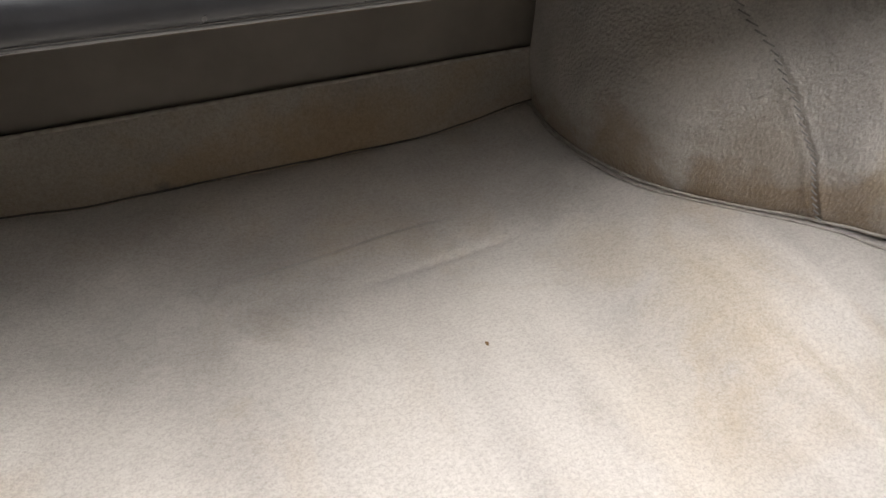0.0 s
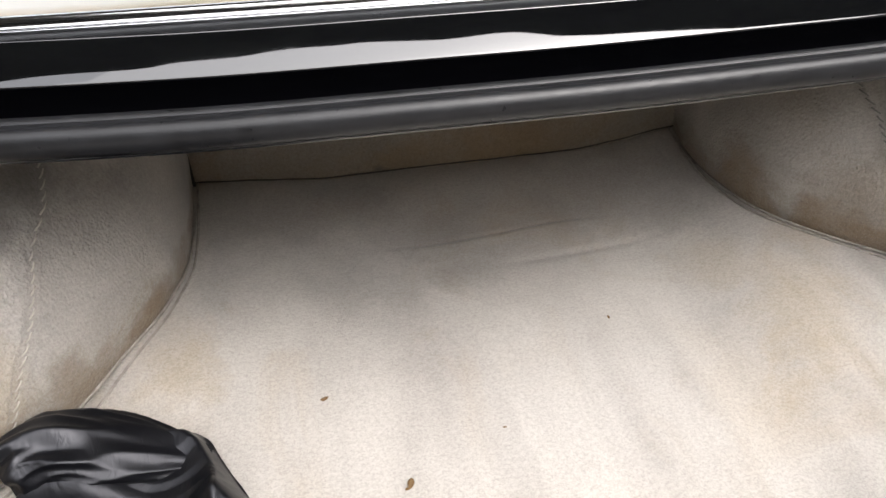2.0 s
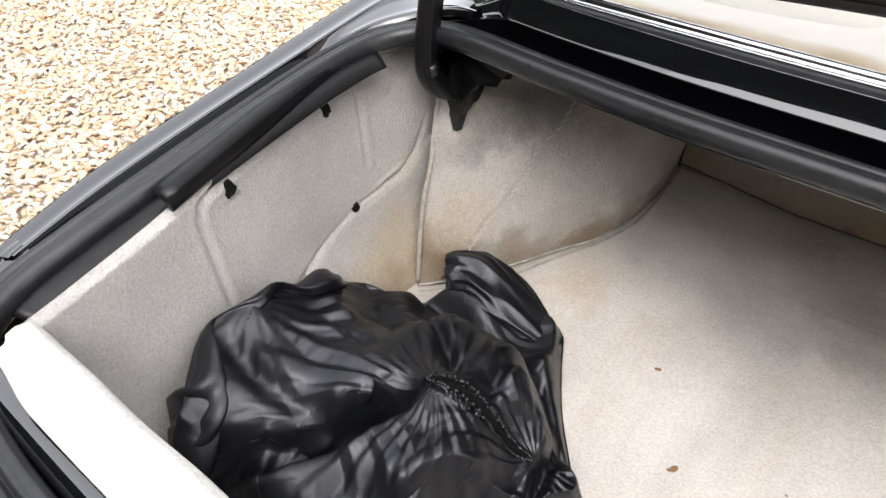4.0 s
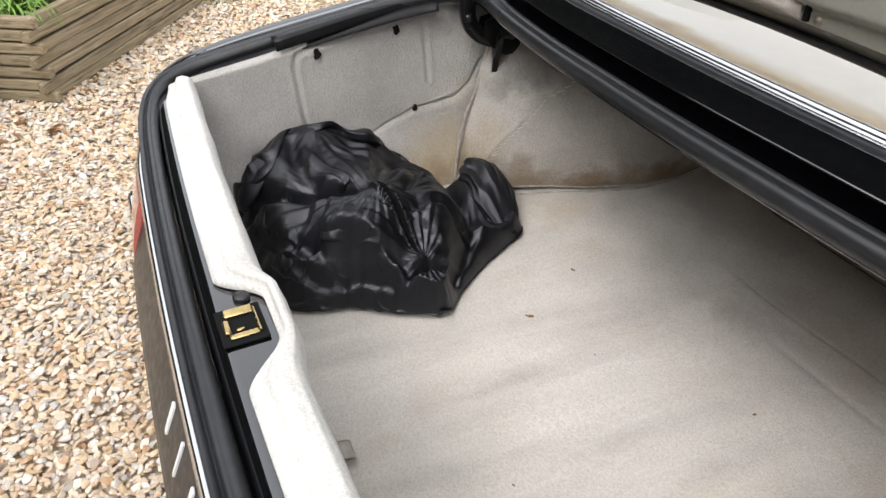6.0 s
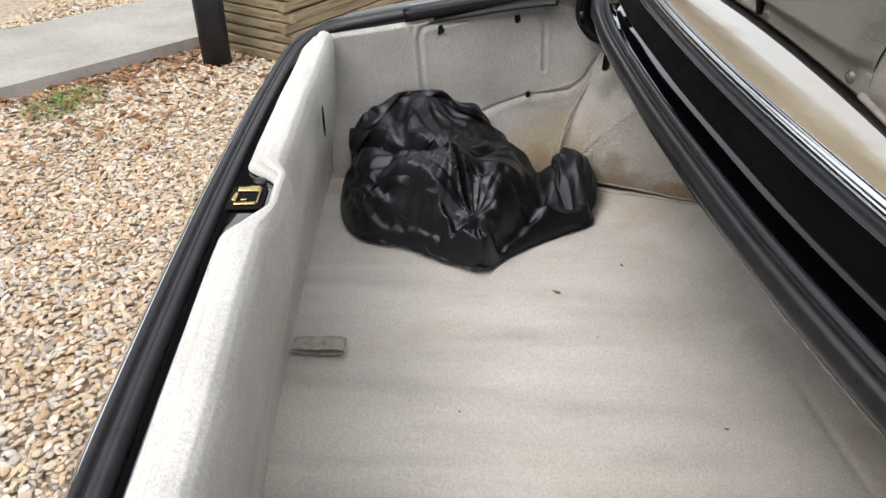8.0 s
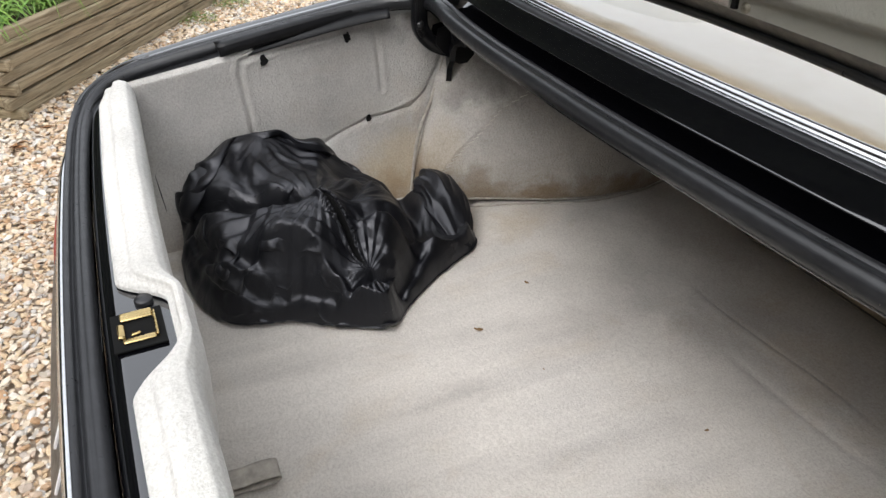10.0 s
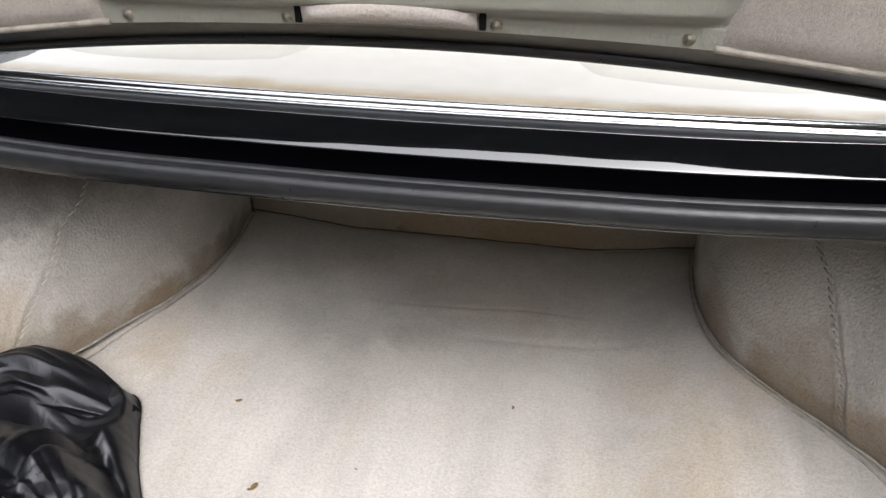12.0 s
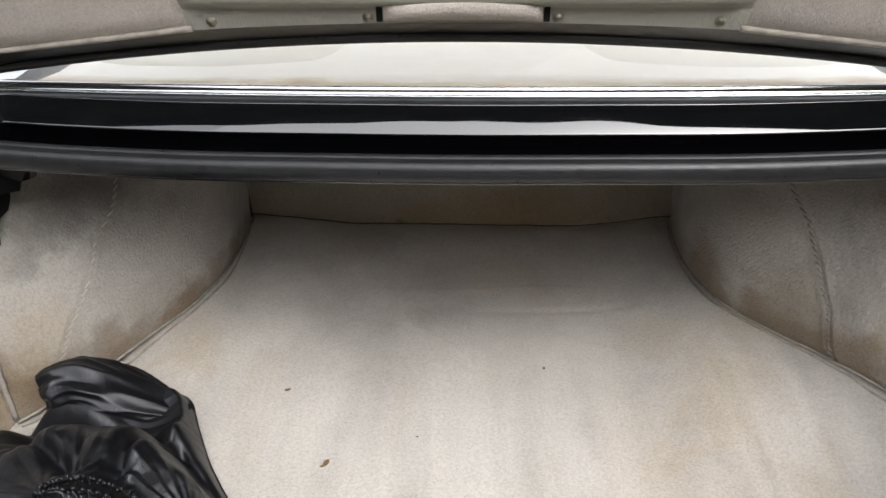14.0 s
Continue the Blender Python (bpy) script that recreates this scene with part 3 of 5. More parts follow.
ARCH_LOW_LEFT = spline([(-0.748, 0.633, 0.480), (-0.700, 0.680, 0.490), (-0.640, 0.745, 0.505), (-0.603, 0.803, 0.513), (-0.548, 0.897, 0.520), (-0.519, 0.962, 0.523),
                        (-0.507, 1.05, 0.522), (-0.508, 1.15, 0.516), (-0.512, 1.262, 0.512)], 61)
ARCH_LOW_RIGHT = spline([(-0.752, 0.640, 0.520), (-0.722, 0.680, 0.528), (-0.680, 0.726, 0.532), (-0.640, 0.772, 0.533), (-0.590, 0.826, 0.533), (-0.515, 0.915, 0.532),
                         (-0.482, 1.03, 0.528), (-0.478, 1.14, 0.524), (-0.488, 1.262, 0.526)], 61)
ARCH_TOP = spline([(-0.79, 0.775, 0.99), (-0.775, 0.83, 0.99), (-0.75, 0.89, 0.99), (-0.725, 0.94, 0.99), (-0.69, 1.0, 0.99), (-0.655, 1.06, 0.99),
                   (-0.61, 1.13, 0.99), (-0.57, 1.19, 0.99), (-0.525, 1.27, 0.99)], 61)


def arch_point(s, v, side=-1):
    """A point of the wheel arch cover: s along its foot, v up its face."""
    k = s * 60
    i = min(int(k), 59)
    low = ARCH_LOW_LEFT if side < 0 else ARCH_LOW_RIGHT
    a, b = low[i].lerp(low[i + 1], k - i), ARCH_TOP[i].lerp(ARCH_TOP[i + 1], k - i)
    t = (low[min(i + 3, 60)] - low[max(i - 3, 0)]).normalized()
    out = Vector((t.y, -t.x, 0))
    rise = v ** 1.25
    p = Vector((lerp(a.x, b.x, rise), lerp(a.y, b.y, rise), lerp(a.z, b.z, v)))
    p += out * (0.042 * math.sin(math.pi * min(v * 1.15, 1.0)) * (1 - 0.75 * smooth01(0.75, 1, s)) * smooth01(0, 0.15, s))
    p += out * 0.004 * n3(s * 9, v * 7, 5)
    if side > 0:
        p.x = -p.x
    return p


def build_arch(side, name):
    t = thing(name, "stained beige carpet cover over the wheel arch with a sewn seam", "trim panel", (side * 0.62, 0.9, 0.48), kind="structure")
    run = [(0.48, 0.735), (0.548, 0.762), (0.63, 0.785), (0.70, 0.825), (0.75, 0.87), (0.787, 0.92), (0.85, 0.99), (1.0, 1.10)] if side > 0 else \
        [(0.48, 0.655), (0.584, 0.692), (0.63, 0.72), (0.69, 0.77), (0.738, 0.815), (0.766, 0.865), (0.85, 0.95), (1.0, 1.06)]

    def seam_s(v):
        z = arch_point(0.3, v, side).z
        k = next(i for i in range(len(run) - 1) if z <= run[i + 1][0])
        goal = lerp(run[k][1], run[k + 1][1], (z - run[k][0]) / (run[k + 1][0] - run[k][0]))
        lo, hi = 0.0, 0.95
        for _ in range(18):
            m = (lo + hi) / 2
            lo, hi = (m, hi) if arch_point(m, v, side).y < goal else (lo, m)
        return lo
    rows = [seam_s(j / 69) for j in range(70)]

    def f(u, v):
        p = arch_point(u, v, side)
        d = abs(u - rows[round(v * 69)])
        t_in = -side
        p.x += t_in * (0.003 * math.exp(-((d - 0.018) / 0.010) ** 2) - 0.002 * math.exp(-(d / 0.006) ** 2))
        return p
    bm = grid(200, 70, f)
    if side < 0:
        bmesh.ops.reverse_faces(bm, faces=bm.faces)
    part("carpet_cover", bm, M_ARCH, t)
    foot = [arch_point(i / 60, 0.012, side) for i in range(61)]
    for p in foot:
        p.z += 0.001
        p.x -= side * 0.004
        p.y -= 0.003
    part("foot_binding", sweep(foot, circle(0.0022, 8)), M_PIPE, t, "narrow carpet binding")
    low = [Vector((p.x - side * 0.006, p.y - 0.004, floor_z(p.x, p.y) + 0.0015)) for p in foot]
    part("floor_binding", sweep(low, circle(0.0018, 8, 1.3, 0.8)), M_PIPE, t, "carpet edge binding")
    # sewn seam: short stitches up the face
    for i in range(46):
        v0, v1 = 0.02 + i * 0.021, 0.02 + i * 0.021 + 0.012
        a, b = arch_point(seam_s(v0) - 0.005, v0, side), arch_point(seam_s(v1) + 0.006, v1, side)
        for p in (a, b):
            p.x -= side * 0.004
            p.y -= 0.004
        part("stitch", sweep([a, a.lerp(b, 0.5) + Vector((-side * 0.0012, -0.001, 0)), b], circle(0.0011, 5)), M_THREAD if side < 0 else M_THREADGREY, t)
    return t


build_arch(-1, "arch_left")
build_arch(1, "arch_right")


def build_back():
    t = thing("wall_back", "soiled carpeted bulkhead with shade in its colour, plain fibreboard above", "wall", (0, 1.26, 0.5), kind="structure")
    def f(u, v):
        x = -0.56 + 1.12 * u
        z = lerp(0.49, 0.632, v)
        return (x, 1.256 + 0.006 * n3(x * 6, z * 9, 2) + 0.012 * v ** 3 - 0.004 * math.sin(math.pi * v), z)
    bm = grid(80, 24, f)
    bmesh.ops.reverse_faces(bm, faces=bm.faces)
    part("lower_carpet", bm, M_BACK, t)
    part("upper_board", box((1.2, 0.012, 0.40), (0, 1.283, 0.83), 0.003), M_BOARD, t, "plain grey-brown fibreboard")
    p = [Vector((-0.53 + 1.06 * i / 60, 1.250, floor_z(-0.53 + 1.06 * i / 60, 1.25) + 0.006 + 0.002 * n3(i * 0.3, 0))) for i in range(61)]
    part("foot_seam", sweep(p, circle(0.0016, 8)), M_SEAM, t, "dark sewn carpet seam")
    q = [Vector((-0.53 + 1.06 * i / 60, 1.268, 0.634)) for i in range(61)]
    part("top_seam", sweep(q, circle(0.0035, 8)), M_PIPE, t, "rolled carpet edge")
    for side in (-1, 1):
        part("corner_seam", sweep([Vector((side * 0.508, 1.250, 0.51)), Vector((side * 0.508, 1.252, 0.64)), Vector((side * 0.52, 1.262, 0.95))], circle(0.0028, 8), up=(0, 1, 0)), M_SEAM, t)
    part("back_plate", box((2.0, 0.02, 0.8), (0, 1.32, 0.75), 0), M_VOID, t)
    return t


build_back()

# closes the boot above, under the parcel shelf
tagged(part("ceiling", box((1.62, 0.62, 0.012), (0, 0.995, 0.948), 0.003), M_BOARD), "dark underside of the parcel shelf", "ceiling", kind="structure")

# ---- the car's body round the opening ----
def rear_y(x):
    return 0.045 * x + 0.04 * x * x


HALF = [(0.0, -0.036, 0.805), (-0.25, -0.036, 0.805), (-0.50, -0.035, 0.807), (-0.68, -0.028, 0.815), (-0.775, 0.000, 0.832), (-0.815, 0.058, 0.850), (-0.822, 0.14, 0.868),
        (-0.822, 0.26, 0.892), (-0.820, 0.40, 0.918), (-0.815, 0.52, 0.939), (-0.803, 0.600, 0.950), (-0.770, 0.654, 0.957), (-0.715, 0.672, 0.964),
        (-0.64, 0.662, 0.968), (-0.52, 0.642, 0.970), (-0.35, 0.625, 0.971), (-0.18, 0.618, 0.972)]
RIM = HALF + [(0.0, 0.615, 0.972)] + [(-x, y, z) for x, y, z in reversed(HALF[1:])]
RIM = [(x, y + rear_y(x) * (1 - smooth01(0.0, 0.3, y)), z) for x, y, z in RIM]
RIM_PATH = spline(RIM, 260, closed=True)

car = thing("car", "black saloon car parked on gravel with its boot open", "car", (0, 0, 0))

# hollow bulb with a shallow groove, and a flat lip on its outer side
SEAL = [(0.008, -0.018), (0.012, -0.011), (0.0135, -0.005), (0.0128, 0.000), (0.0105, 0.0055), (0.0070, 0.0090), (0.0035, 0.0103), (0.0010, 0.0100), (-0.0005, 0.0092), (-0.0020, 0.0100), (-0.0045, 0.0103), (-0.0075, 0.0092), (-0.0095, 0.0062),
        (-0.0102, 0.0030), (-0.0112, 0.0030), (-0.0125, 0.0055), (-0.0160, 0.0080), (-0.0195, 0.0098), (-0.0208, 0.0090), (-0.0208, 0.0060), (-0.0180, -0.014)]
part("weatherstrip", sweep(RIM_PATH, SEAL, closed=True), M_RUBBER, car, "grey rubber seal round the boot opening")

# painted flange under the seal, inside
part("inner_flange", sweep(RIM_PATH, [(0.004, -0.012), (0.009, -0.014), (0.0095, -0.018), (0.006, -0.02)], closed=True), M_PAINT, car)

# painted lip between the seal and the side panels
for side in (-1, 1):
    run = [p for p in RIM_PATH if p.x * side > 0.79 and 0.03 < p.y < 0.61]
    part("side_lip", sweep(run, [(0.002, -0.010), (0.014, -0.010), (0.028, -0.016), (0.040, -0.024), (0.038, -0.027), (0.004, -0.020)]), M_HINGE, car, "black painted lip under the seal")

SIDE_PROFILE = [(-0.012, -0.012), (-0.0205, -0.0125), (-0.0270, -0.0125), (-0.0285, -0.0110), (-0.0290, -0.0090), (-0.0300, 0.0005), (-0.0306, 0.0018), (-0.0318, 0.0024), (-0.0340, 0.0025),
                (-0.0430, 0.0030), (-0.0445, 0.0036), (-0.0455, 0.0065), (-0.0465, 0.0085), (-0.0485, 0.0095), (-0.0600, 0.0080), (-0.0700, 0.0000), (-0.0790, -0.0250)]
COWL_PROFILE = [(-0.012, -0.011), (-0.0200, -0.0125), (-0.0395, -0.0125), (-0.0410, -0.0115), (-0.0412, -0.0095), (-0.0345, 0.0285), (-0.0330, 0.0305), (-0.0334, 0.0312), (-0.0339, 0.0318),
                (-0.0343, 0.0324), (-0.0385, 0.0401), (-0.0425, 0.0479), (-0.0462, 0.0557), (-0.0494, 0.0630), (-0.0496, 0.0635), (-0.0500, 0.0640), (-0.0508, 0.0642)]


def rim_profile(s):
    p = RIM_SIDE[round(s * (len(RIM_SIDE) - 1))]
    w = 1 - smooth01(0.62, 0.76, abs(p.x)) if p.y > 0.45 else 0.0
    k = lerp(0.30, 1.0, smooth01(-0.03, 0.10, p.y))
    prof = [(lerp(a * k if a < -0.022 else a, c, w), lerp(b, d, w)) for (a, b), (c, d) in zip(SIDE_PROFILE, COWL_PROFILE)]
    return prof


for run in ([p for p in RIM_PATH if p.y > 0.45 and abs(p.x) < 0.745], [p for p in RIM_PATH if p.y < 0.11 and p.x < -0.72], [p for p in RIM_PATH if p.y < 0.11 and p.x > 0.72]):
    RIM_SIDE = run
    part("rim_panel", sweep(run, rim_profile, ring=False, cap=False), M_PAINT, car, "black painted gutter round the opening")


def body_line(points, n=120):
    """A line along the wing: it rises with the body and climbs a little at the pillar's foot."""
    return [Vector((p.x, p.y, 0.848 + 0.172 * min(p.y, 0.78) + 0.022 * smooth01(-0.82, -0.70, p.x))) for p in spline([(x, y, 0) for x, y in points], n)]


SEAL_EDGE = body_line([(-0.836, 0.08), (-0.846, 0.20), (-0.848, 0.35), (-0.845, 0.50), (-0.836, 0.600), (-0.820, 0.645), (-0.795, 0.676), (-0.760, 0.695), (-0.725, 0.700), (-0.690, 0.699)])
RIDGE = body_line([(-0.852, 0.08), (-0.867, 0.20), (-0.870, 0.35), (-0.868, 0.50), (-0.866, 0.620), (-0.861, 0.695), (-0.843, 0.729), (-0.812, 0.745), (-0.750, 0.742), (-0.690, 0.728)])
WING_EDGE = body_line([(-0.876, 0.06), (-0.901, 0.20), (-0.906, 0.35), (-0.907, 0.50), (-0.907, 0.640), (-0.906, 0.74), (-0.900, 0.80), (-0.850, 0.830), (-0.770, 0.82), (-0.690, 0.80)])
GUTTER_SHAPE = [(0.0, -0.010), (0.03, -0.001), (0.10, 0.0015), (0.22, 0.0010), (0.30, -0.004), (0.40, -0.0130), (0.52, -0.0200), (0.62, -0.0210), (0.80, -0.0120), (0.95, -0.001), (1.0, 0.0025)]
WING_SHAPE = [(0.0, 0.0025), (0.06, 0.0040), (0.13, 0.0030), (0.20, 0.0010), (0.5, 0.0040), (0.80, 0.0065), (0.92, 0.0062), (0.98, 0.0025), (1.0, -0.010)]


def body_strip(side, name, first, second, shape, label):
    def f(u, v):
        i = round(u * 119)
        k = v * (len(shape) - 1)
        w, h = shape[round(k)]
        p = first[i].lerp(second[i], w)
        flat = smooth01(0.48, 0.62, p.y) if name == "gutter" else 0.0
        p.z += lerp(h, max(h, 0.0) if w > 0.03 else h, flat)
        return (side * -p.x, p.y, p.z)
    part(name, grid(120, len(shape), f), M_PAINT, car, label)


for side in (-1, 1):
    body_strip(side, "gutter", SEAL_EDGE, RIDGE, GUTTER_SHAPE, "glossy black gutter beside the seal")
    body_strip(side, "wing_top", RIDGE, WING_EDGE, WING_SHAPE, "glossy black top of the rear wing")

# chrome strip at the foot of the rear window
CH = [Vector((x, 0.672 + 0.105 * x * x, 1.0310 - 0.02 * x * x)) for x in [-0.73 + 1.46 * i / 80 for i in range(81)]]
part("lower_moulding", sweep(CH, [(0.004, -0.008), (0.0045, -0.003), (0.001, 0.0025), (-0.006, 0.0055), (-0.013, 0.0062), (-0.018, 0.0055), (-0.018, -0.008)]), M_RUBBER, car, "black rubber window moulding")
part("chrome_strip", sweep([p + Vector((0, 0.021, 0.0085)) for p in CH], [(0.005, -0.006), (0.0052, -0.001), (0.0040, 0.0025), (0.0015, 0.0045), (-0.0010, 0.0052), (-0.0020, 0.0075), (-0.0045, 0.0092), (-0.0068, 0.0090), (-0.0078, 0.006), (-0.0078, -0.006)]), M_CHROME, car, "bright chrome window strip with pitting")
part("chrome_bead", sweep([p + Vector((0, 0.0155, 0.0075)) for p in CH], circle(0.0018, 10)), M_CHROME, car, "thin chrome bead")


# rear window and what lies behind it
def glass_point(u, v):
    x = (-0.66 + 1.32 * u) * (1 - 0.13 * v)
    y = 0.701 + 0.105 * x * x * (1 - 0.4 * v) + 0.60 * v
    return (x, y, 1.0465 - 0.02 * x * x + 0.31 * v - 0.03 * v * v)


bm = thicken(grid(40, 20, glass_point), 0.004)
glass = part("rear_window", bm, M_GLASS, car, "raked rear window glass", False)
glass.visible_shadow = False


def shelf_point(u, v):
    x = -0.62 + 1.24 * u
    y = 0.704 + 0.105 * x * x + 0.62 * v
    z = 1.030 - 0.010 * smooth01(0, 0.2, v) - 0.015 * x * x
    return (x, y, z)


part("parcel_shelf", grid(60, 40, shelf_point), M_SHELF, car, "cream parcel shelf behind the glass")
for side in (-1, 1):
    def pad(u, v, side=side):
        a, b = u * 2 - 1, v * 2 - 1
        x = 0.40 + 0.235 * a * math.sqrt(1 - 0.42 * b * b)
        y = 1.01 + 0.155 * b * math.sqrt(1 - 0.42 * a * a) + 0.03 * (x - 0.4) ** 2
        e = max(abs(a) ** 5, abs(b) ** 5)
        return (side * x, y, 1.004 + 0.020 * (1 - e) ** 0.35 if e < 1 else 1.004)
    bm = grid(24, 16, pad)
    if side < 0:
        bmesh.ops.reverse_faces(bm, faces=bm.faces)
    part("shelf_pad", bm, M_CREAM, car, "rounded raised pad on the cream shelf")


# outer skin of the sides
def skin(side):
    def f(u, v):
        y = 0.02 + 2.2 * u
        rim_z = 0.836 + 0.172 * min(y, 0.78) + 0.01 * smooth01(0.8, 1.6, y)
        out = 0.906 + 0.018 * smooth01(0.0, 0.12, v) - 0.05 * smooth01(0.6, 1.0, v) - 0.075 * (1 - smooth01(-0.02, 0.17, y))
        return (side * out, y, lerp(rim_z, 0.30, v))
    bm = grid(40, 16, f)
    return part("quarter_panel", bm, M_PAINT, car, "black rear wing")


for side in (-1, 1):
    skin(side)

    def deck(u, v, side=side):
        y = 0.76 + 0.95 * u
        inner = 0.70 - 0.11 * u
        x = lerp(0.905, inner, v)
        z = lerp(0.975 + 0.01 * smooth01(0.8, 1.6, y), 1.0 + 0.24 * smooth01(0.0, 1.0, u) * 1.3, v ** 1.5)
        yy = y + (0.06 * v * (1 - u))
        return (side * x, yy, z)
    bm = grid(24, 10, deck)
    part("rear_pillar", bm, M_PAINT, car, "black roof pillar foot")
part("roof", grid(12, 8, lambda u, v: (-0.60 + 1.2 * u, 1.28 + 1.0 * v, 1.315 + 0.05 * math.sin(math.pi * u) + 0.04 * v)), M_PAINT, car, "black roof")


# rear wheels
for side in (-1, 1):
    wheel = part("wheel", lathe([(0.0, -0.07), (0.19, -0.07), (0.205, -0.085), (0.205, 0.085), (0.19, 0.07), (0.10, 0.05), (0.0, 0.055)], 40, (side * 0.76, 1.02, 0.315), (0, 90, 0)), M_STEEL, car, "dull alloy wheel")
    part("tyre", lathe([(0.200, -0.085), (0.25, -0.102), (0.300, -0.098), (0.315, -0.075), (0.318, 0.0), (0.315, 0.075), (0.300, 0.098), (0.25, 0.102), (0.200, 0.085)], 48, (side * 0.76, 1.02, 0.315), (0, 90, 0)), M_RUBBER, wheel, "black rubber tyre")


# tail: lamp band, bumper
def tail(y0, z0, y1, z1, xa, xb, nx=40, nv=8, bulge=0.0):
    def f(u, v):
        x = lerp(xa, xb, u)
        curve = 0.13 * max(0, abs(x) - 0.45) ** 2 / 0.09 * 0.35
        return (x, lerp(y0, y1, v) + rear_y(x) + curve - bulge * math.sin(math.pi * v), lerp(z0, z1, v))
    return grid(nx, nv, f)


part("tail_panel", tail(-0.046, 0.795, -0.054, 0.60, -0.85, 0.85), M_PAINT, car, "black tail panel")
part("tail_strip", sweep([Vector((x, -0.057 + rear_y(x) + 0.0455 * max(0, abs(x) - 0.45) ** 2 / 0.09, 0.800)) for x in [-0.80 + 1.6 * i / 60 for i in range(61)]], [(0.006, -0.008), (0.010, 0.004), (0.002, 0.012), (-0.004, 0.004), (-0.004, -0.008)]), M_CHROME, car, "chrome strip above the lamps")
for side in (-1, 1):
    lamp = part("tail_lamp", thicken(tail(-0.066, 0.797, -0.108, 0.655, side * 0.40, side * 0.765, 30, 8, 0.006), 0.02), M_RED, car, "red ribbed tail lamp lens")
    part("amber_lens", thicken(tail(-0.066, 0.797, -0.108, 0.655, side * 0.765, side * 0.835, 10, 8, 0.006), 0.02), M_AMBER, lamp, "amber indicator lens")
part("garnish", thicken(tail(-0.060, 0.780, -0.110, 0.665, -0.395, 0.395, 40, 8, 0.003), 0.012), M_BLACKPL, car, "black ribbed tail garnish")
for bx, bw, bl in ((0.035, 0.010, 0.045), (0.10, 0.006, 0.05), (0.165, 0.010, 0.05), (0.225, 0.008, 0.045), (0.29, 0.012, 0.05), (0.36, 0.008, 0.05)):
    by = -0.0795 + rear_y(bx)
    part("letter_bar", box((bw, 0.004, bl), (bx, by - 0.004, 0.735), 0.001, (-23, 0, 0)), M_WHITEBAR, car, "white bar of lettering")
BUMP = [Vector((x, -0.056 + 0.030 * x + 0.036 * (max(0, abs(x) - 0.72) / 0.07) ** 2, 0.60)) for x in [-0.79 + 1.58 * i / 60 for i in range(61)]]
part("bumper", sweep(BUMP, [(-0.04, 0.05), (0.012, 0.052), (0.030, 0.045), (0.042, 0.025), (0.046, -0.01), (0.040, -0.10), (0.02, -0.22), (-0.04, -0.22)]), M_PAINT, car, "black bumper with a chrome blade")
part("bumper_blade", sweep([p + Vector((0, -0.043, 0.02)) for p in BUMP[2:-2]], [(-0.003, -0.012), (0.005, -0.008), (0.006, 0.008), (-0.003, 0.014)]), M_CHROME, car, "chrome bumper blade")
part("undertray", box((1.6, 1.2, 0.02), (0, 0.65, 0.40), 0.005), M_VOID, car)

# ---- rear sill: painted ledge, trim, latch ----
def notch(x):
    return smooth01(-0.088, -0.028, x) * (1 - smooth01(0.045, 0.130, x))


def sill_ledge():
    xs = 120
    return grid(xs, 8, lambda u, v: (-0.79 + 1.58 * u, -0.022 + rear_y(-0.79 + 1.58 * u) + 0.085 * v, 0.812 + 0.012 * smooth01(0.0, 0.15, v) - 0.02 * (1 - smooth01(0.0, 0.1, v))))


part("sill_panel", sill_ledge(), M_PAINT, car, "black painted rear sill")


def sill_point(u, v):
    x = -0.752 + 1.504 * u
    k = notch(x)
    corner = 0.010 * smooth01(0.66, 0.75, abs(x))
    y0 = 0.003 + rear_y(x) + 0.052 * k + corner
    wob = 0.003 * n3(x * 9, 0, 2)
    y_in = 0.063 + 0.013 * k + rear_y(x) + wob
    foot = 0.040 + rear_y(x)
    prof = [(y0, 0.826), (y0, 0.831), (y0 + 0.004, 0.8355), (lerp(y0, y_in, 0.28), 0.8375), (lerp(y0, y_in, 0.32), 0.8395), (lerp(y0, y_in, 0.38), 0.846), (lerp(y0, y_in, 0.6), 0.849),
            (lerp(y0, y_in, 0.85), 0.845), (y_in - 0.001, 0.835), (y_in + 0.004, 0.818), (y_in + 0.004, 0.78), (y_in, 0.70), (lerp(y_in, foot, 0.6), 0.60), (foot, 0.53), (foot - 0.002, 0.465)]
    s = v * (len(prof) - 1)
    i = min(int(s), len(prof) - 2)
    t = s - i
    y, z = lerp(prof[i][0], prof[i + 1][0], t), lerp(prof[i][1], prof[i + 1][1], t)
    z += 0.002 * n3(x * 14, v * 6, 8) + 0.010 * smooth01(0.5, 0.75, abs(x)) * (1 if z > 0.7 else 0)
    return (x, y, z)


sill = thing("sill_trim", "cream carpet trim over the rear sill with a notch round the latch", "trim panel", (0, 0.06, 0.48))
part("carpet_trim", grid(420, 57, sill_point), M_SILL, sill)
# hand hole in the inner face
hole = grid(16, 5, lambda u, v: (-0.455 + 0.015 * v * math.cos(math.tau * u) - 0.012 * v * math.sin(math.tau * u), 0.0645 - 0.003 * v * math.sin(math.tau * u), 0.752 + 0.032 * v * math.sin(math.tau * u)), close_u=True)
part("hand_hole", hole, M_VOID, sill, "dark slot in the trim")

latch = thing("boot_latch", "gold passivated boot latch set in the black sill", "latch", (0.005, 0.018, 0.813))
LT = pose(0.010, 0.020, 0.8255, 0, 0, 3) @ Matrix.Diagonal((1.25, 1.12, 1.0, 1.0))


def latch_part(name, bm, material, label=""):
    bmesh.ops.transform(bm, matrix=LT, verts=bm.verts)
    return part(name, bm, material, latch, label)


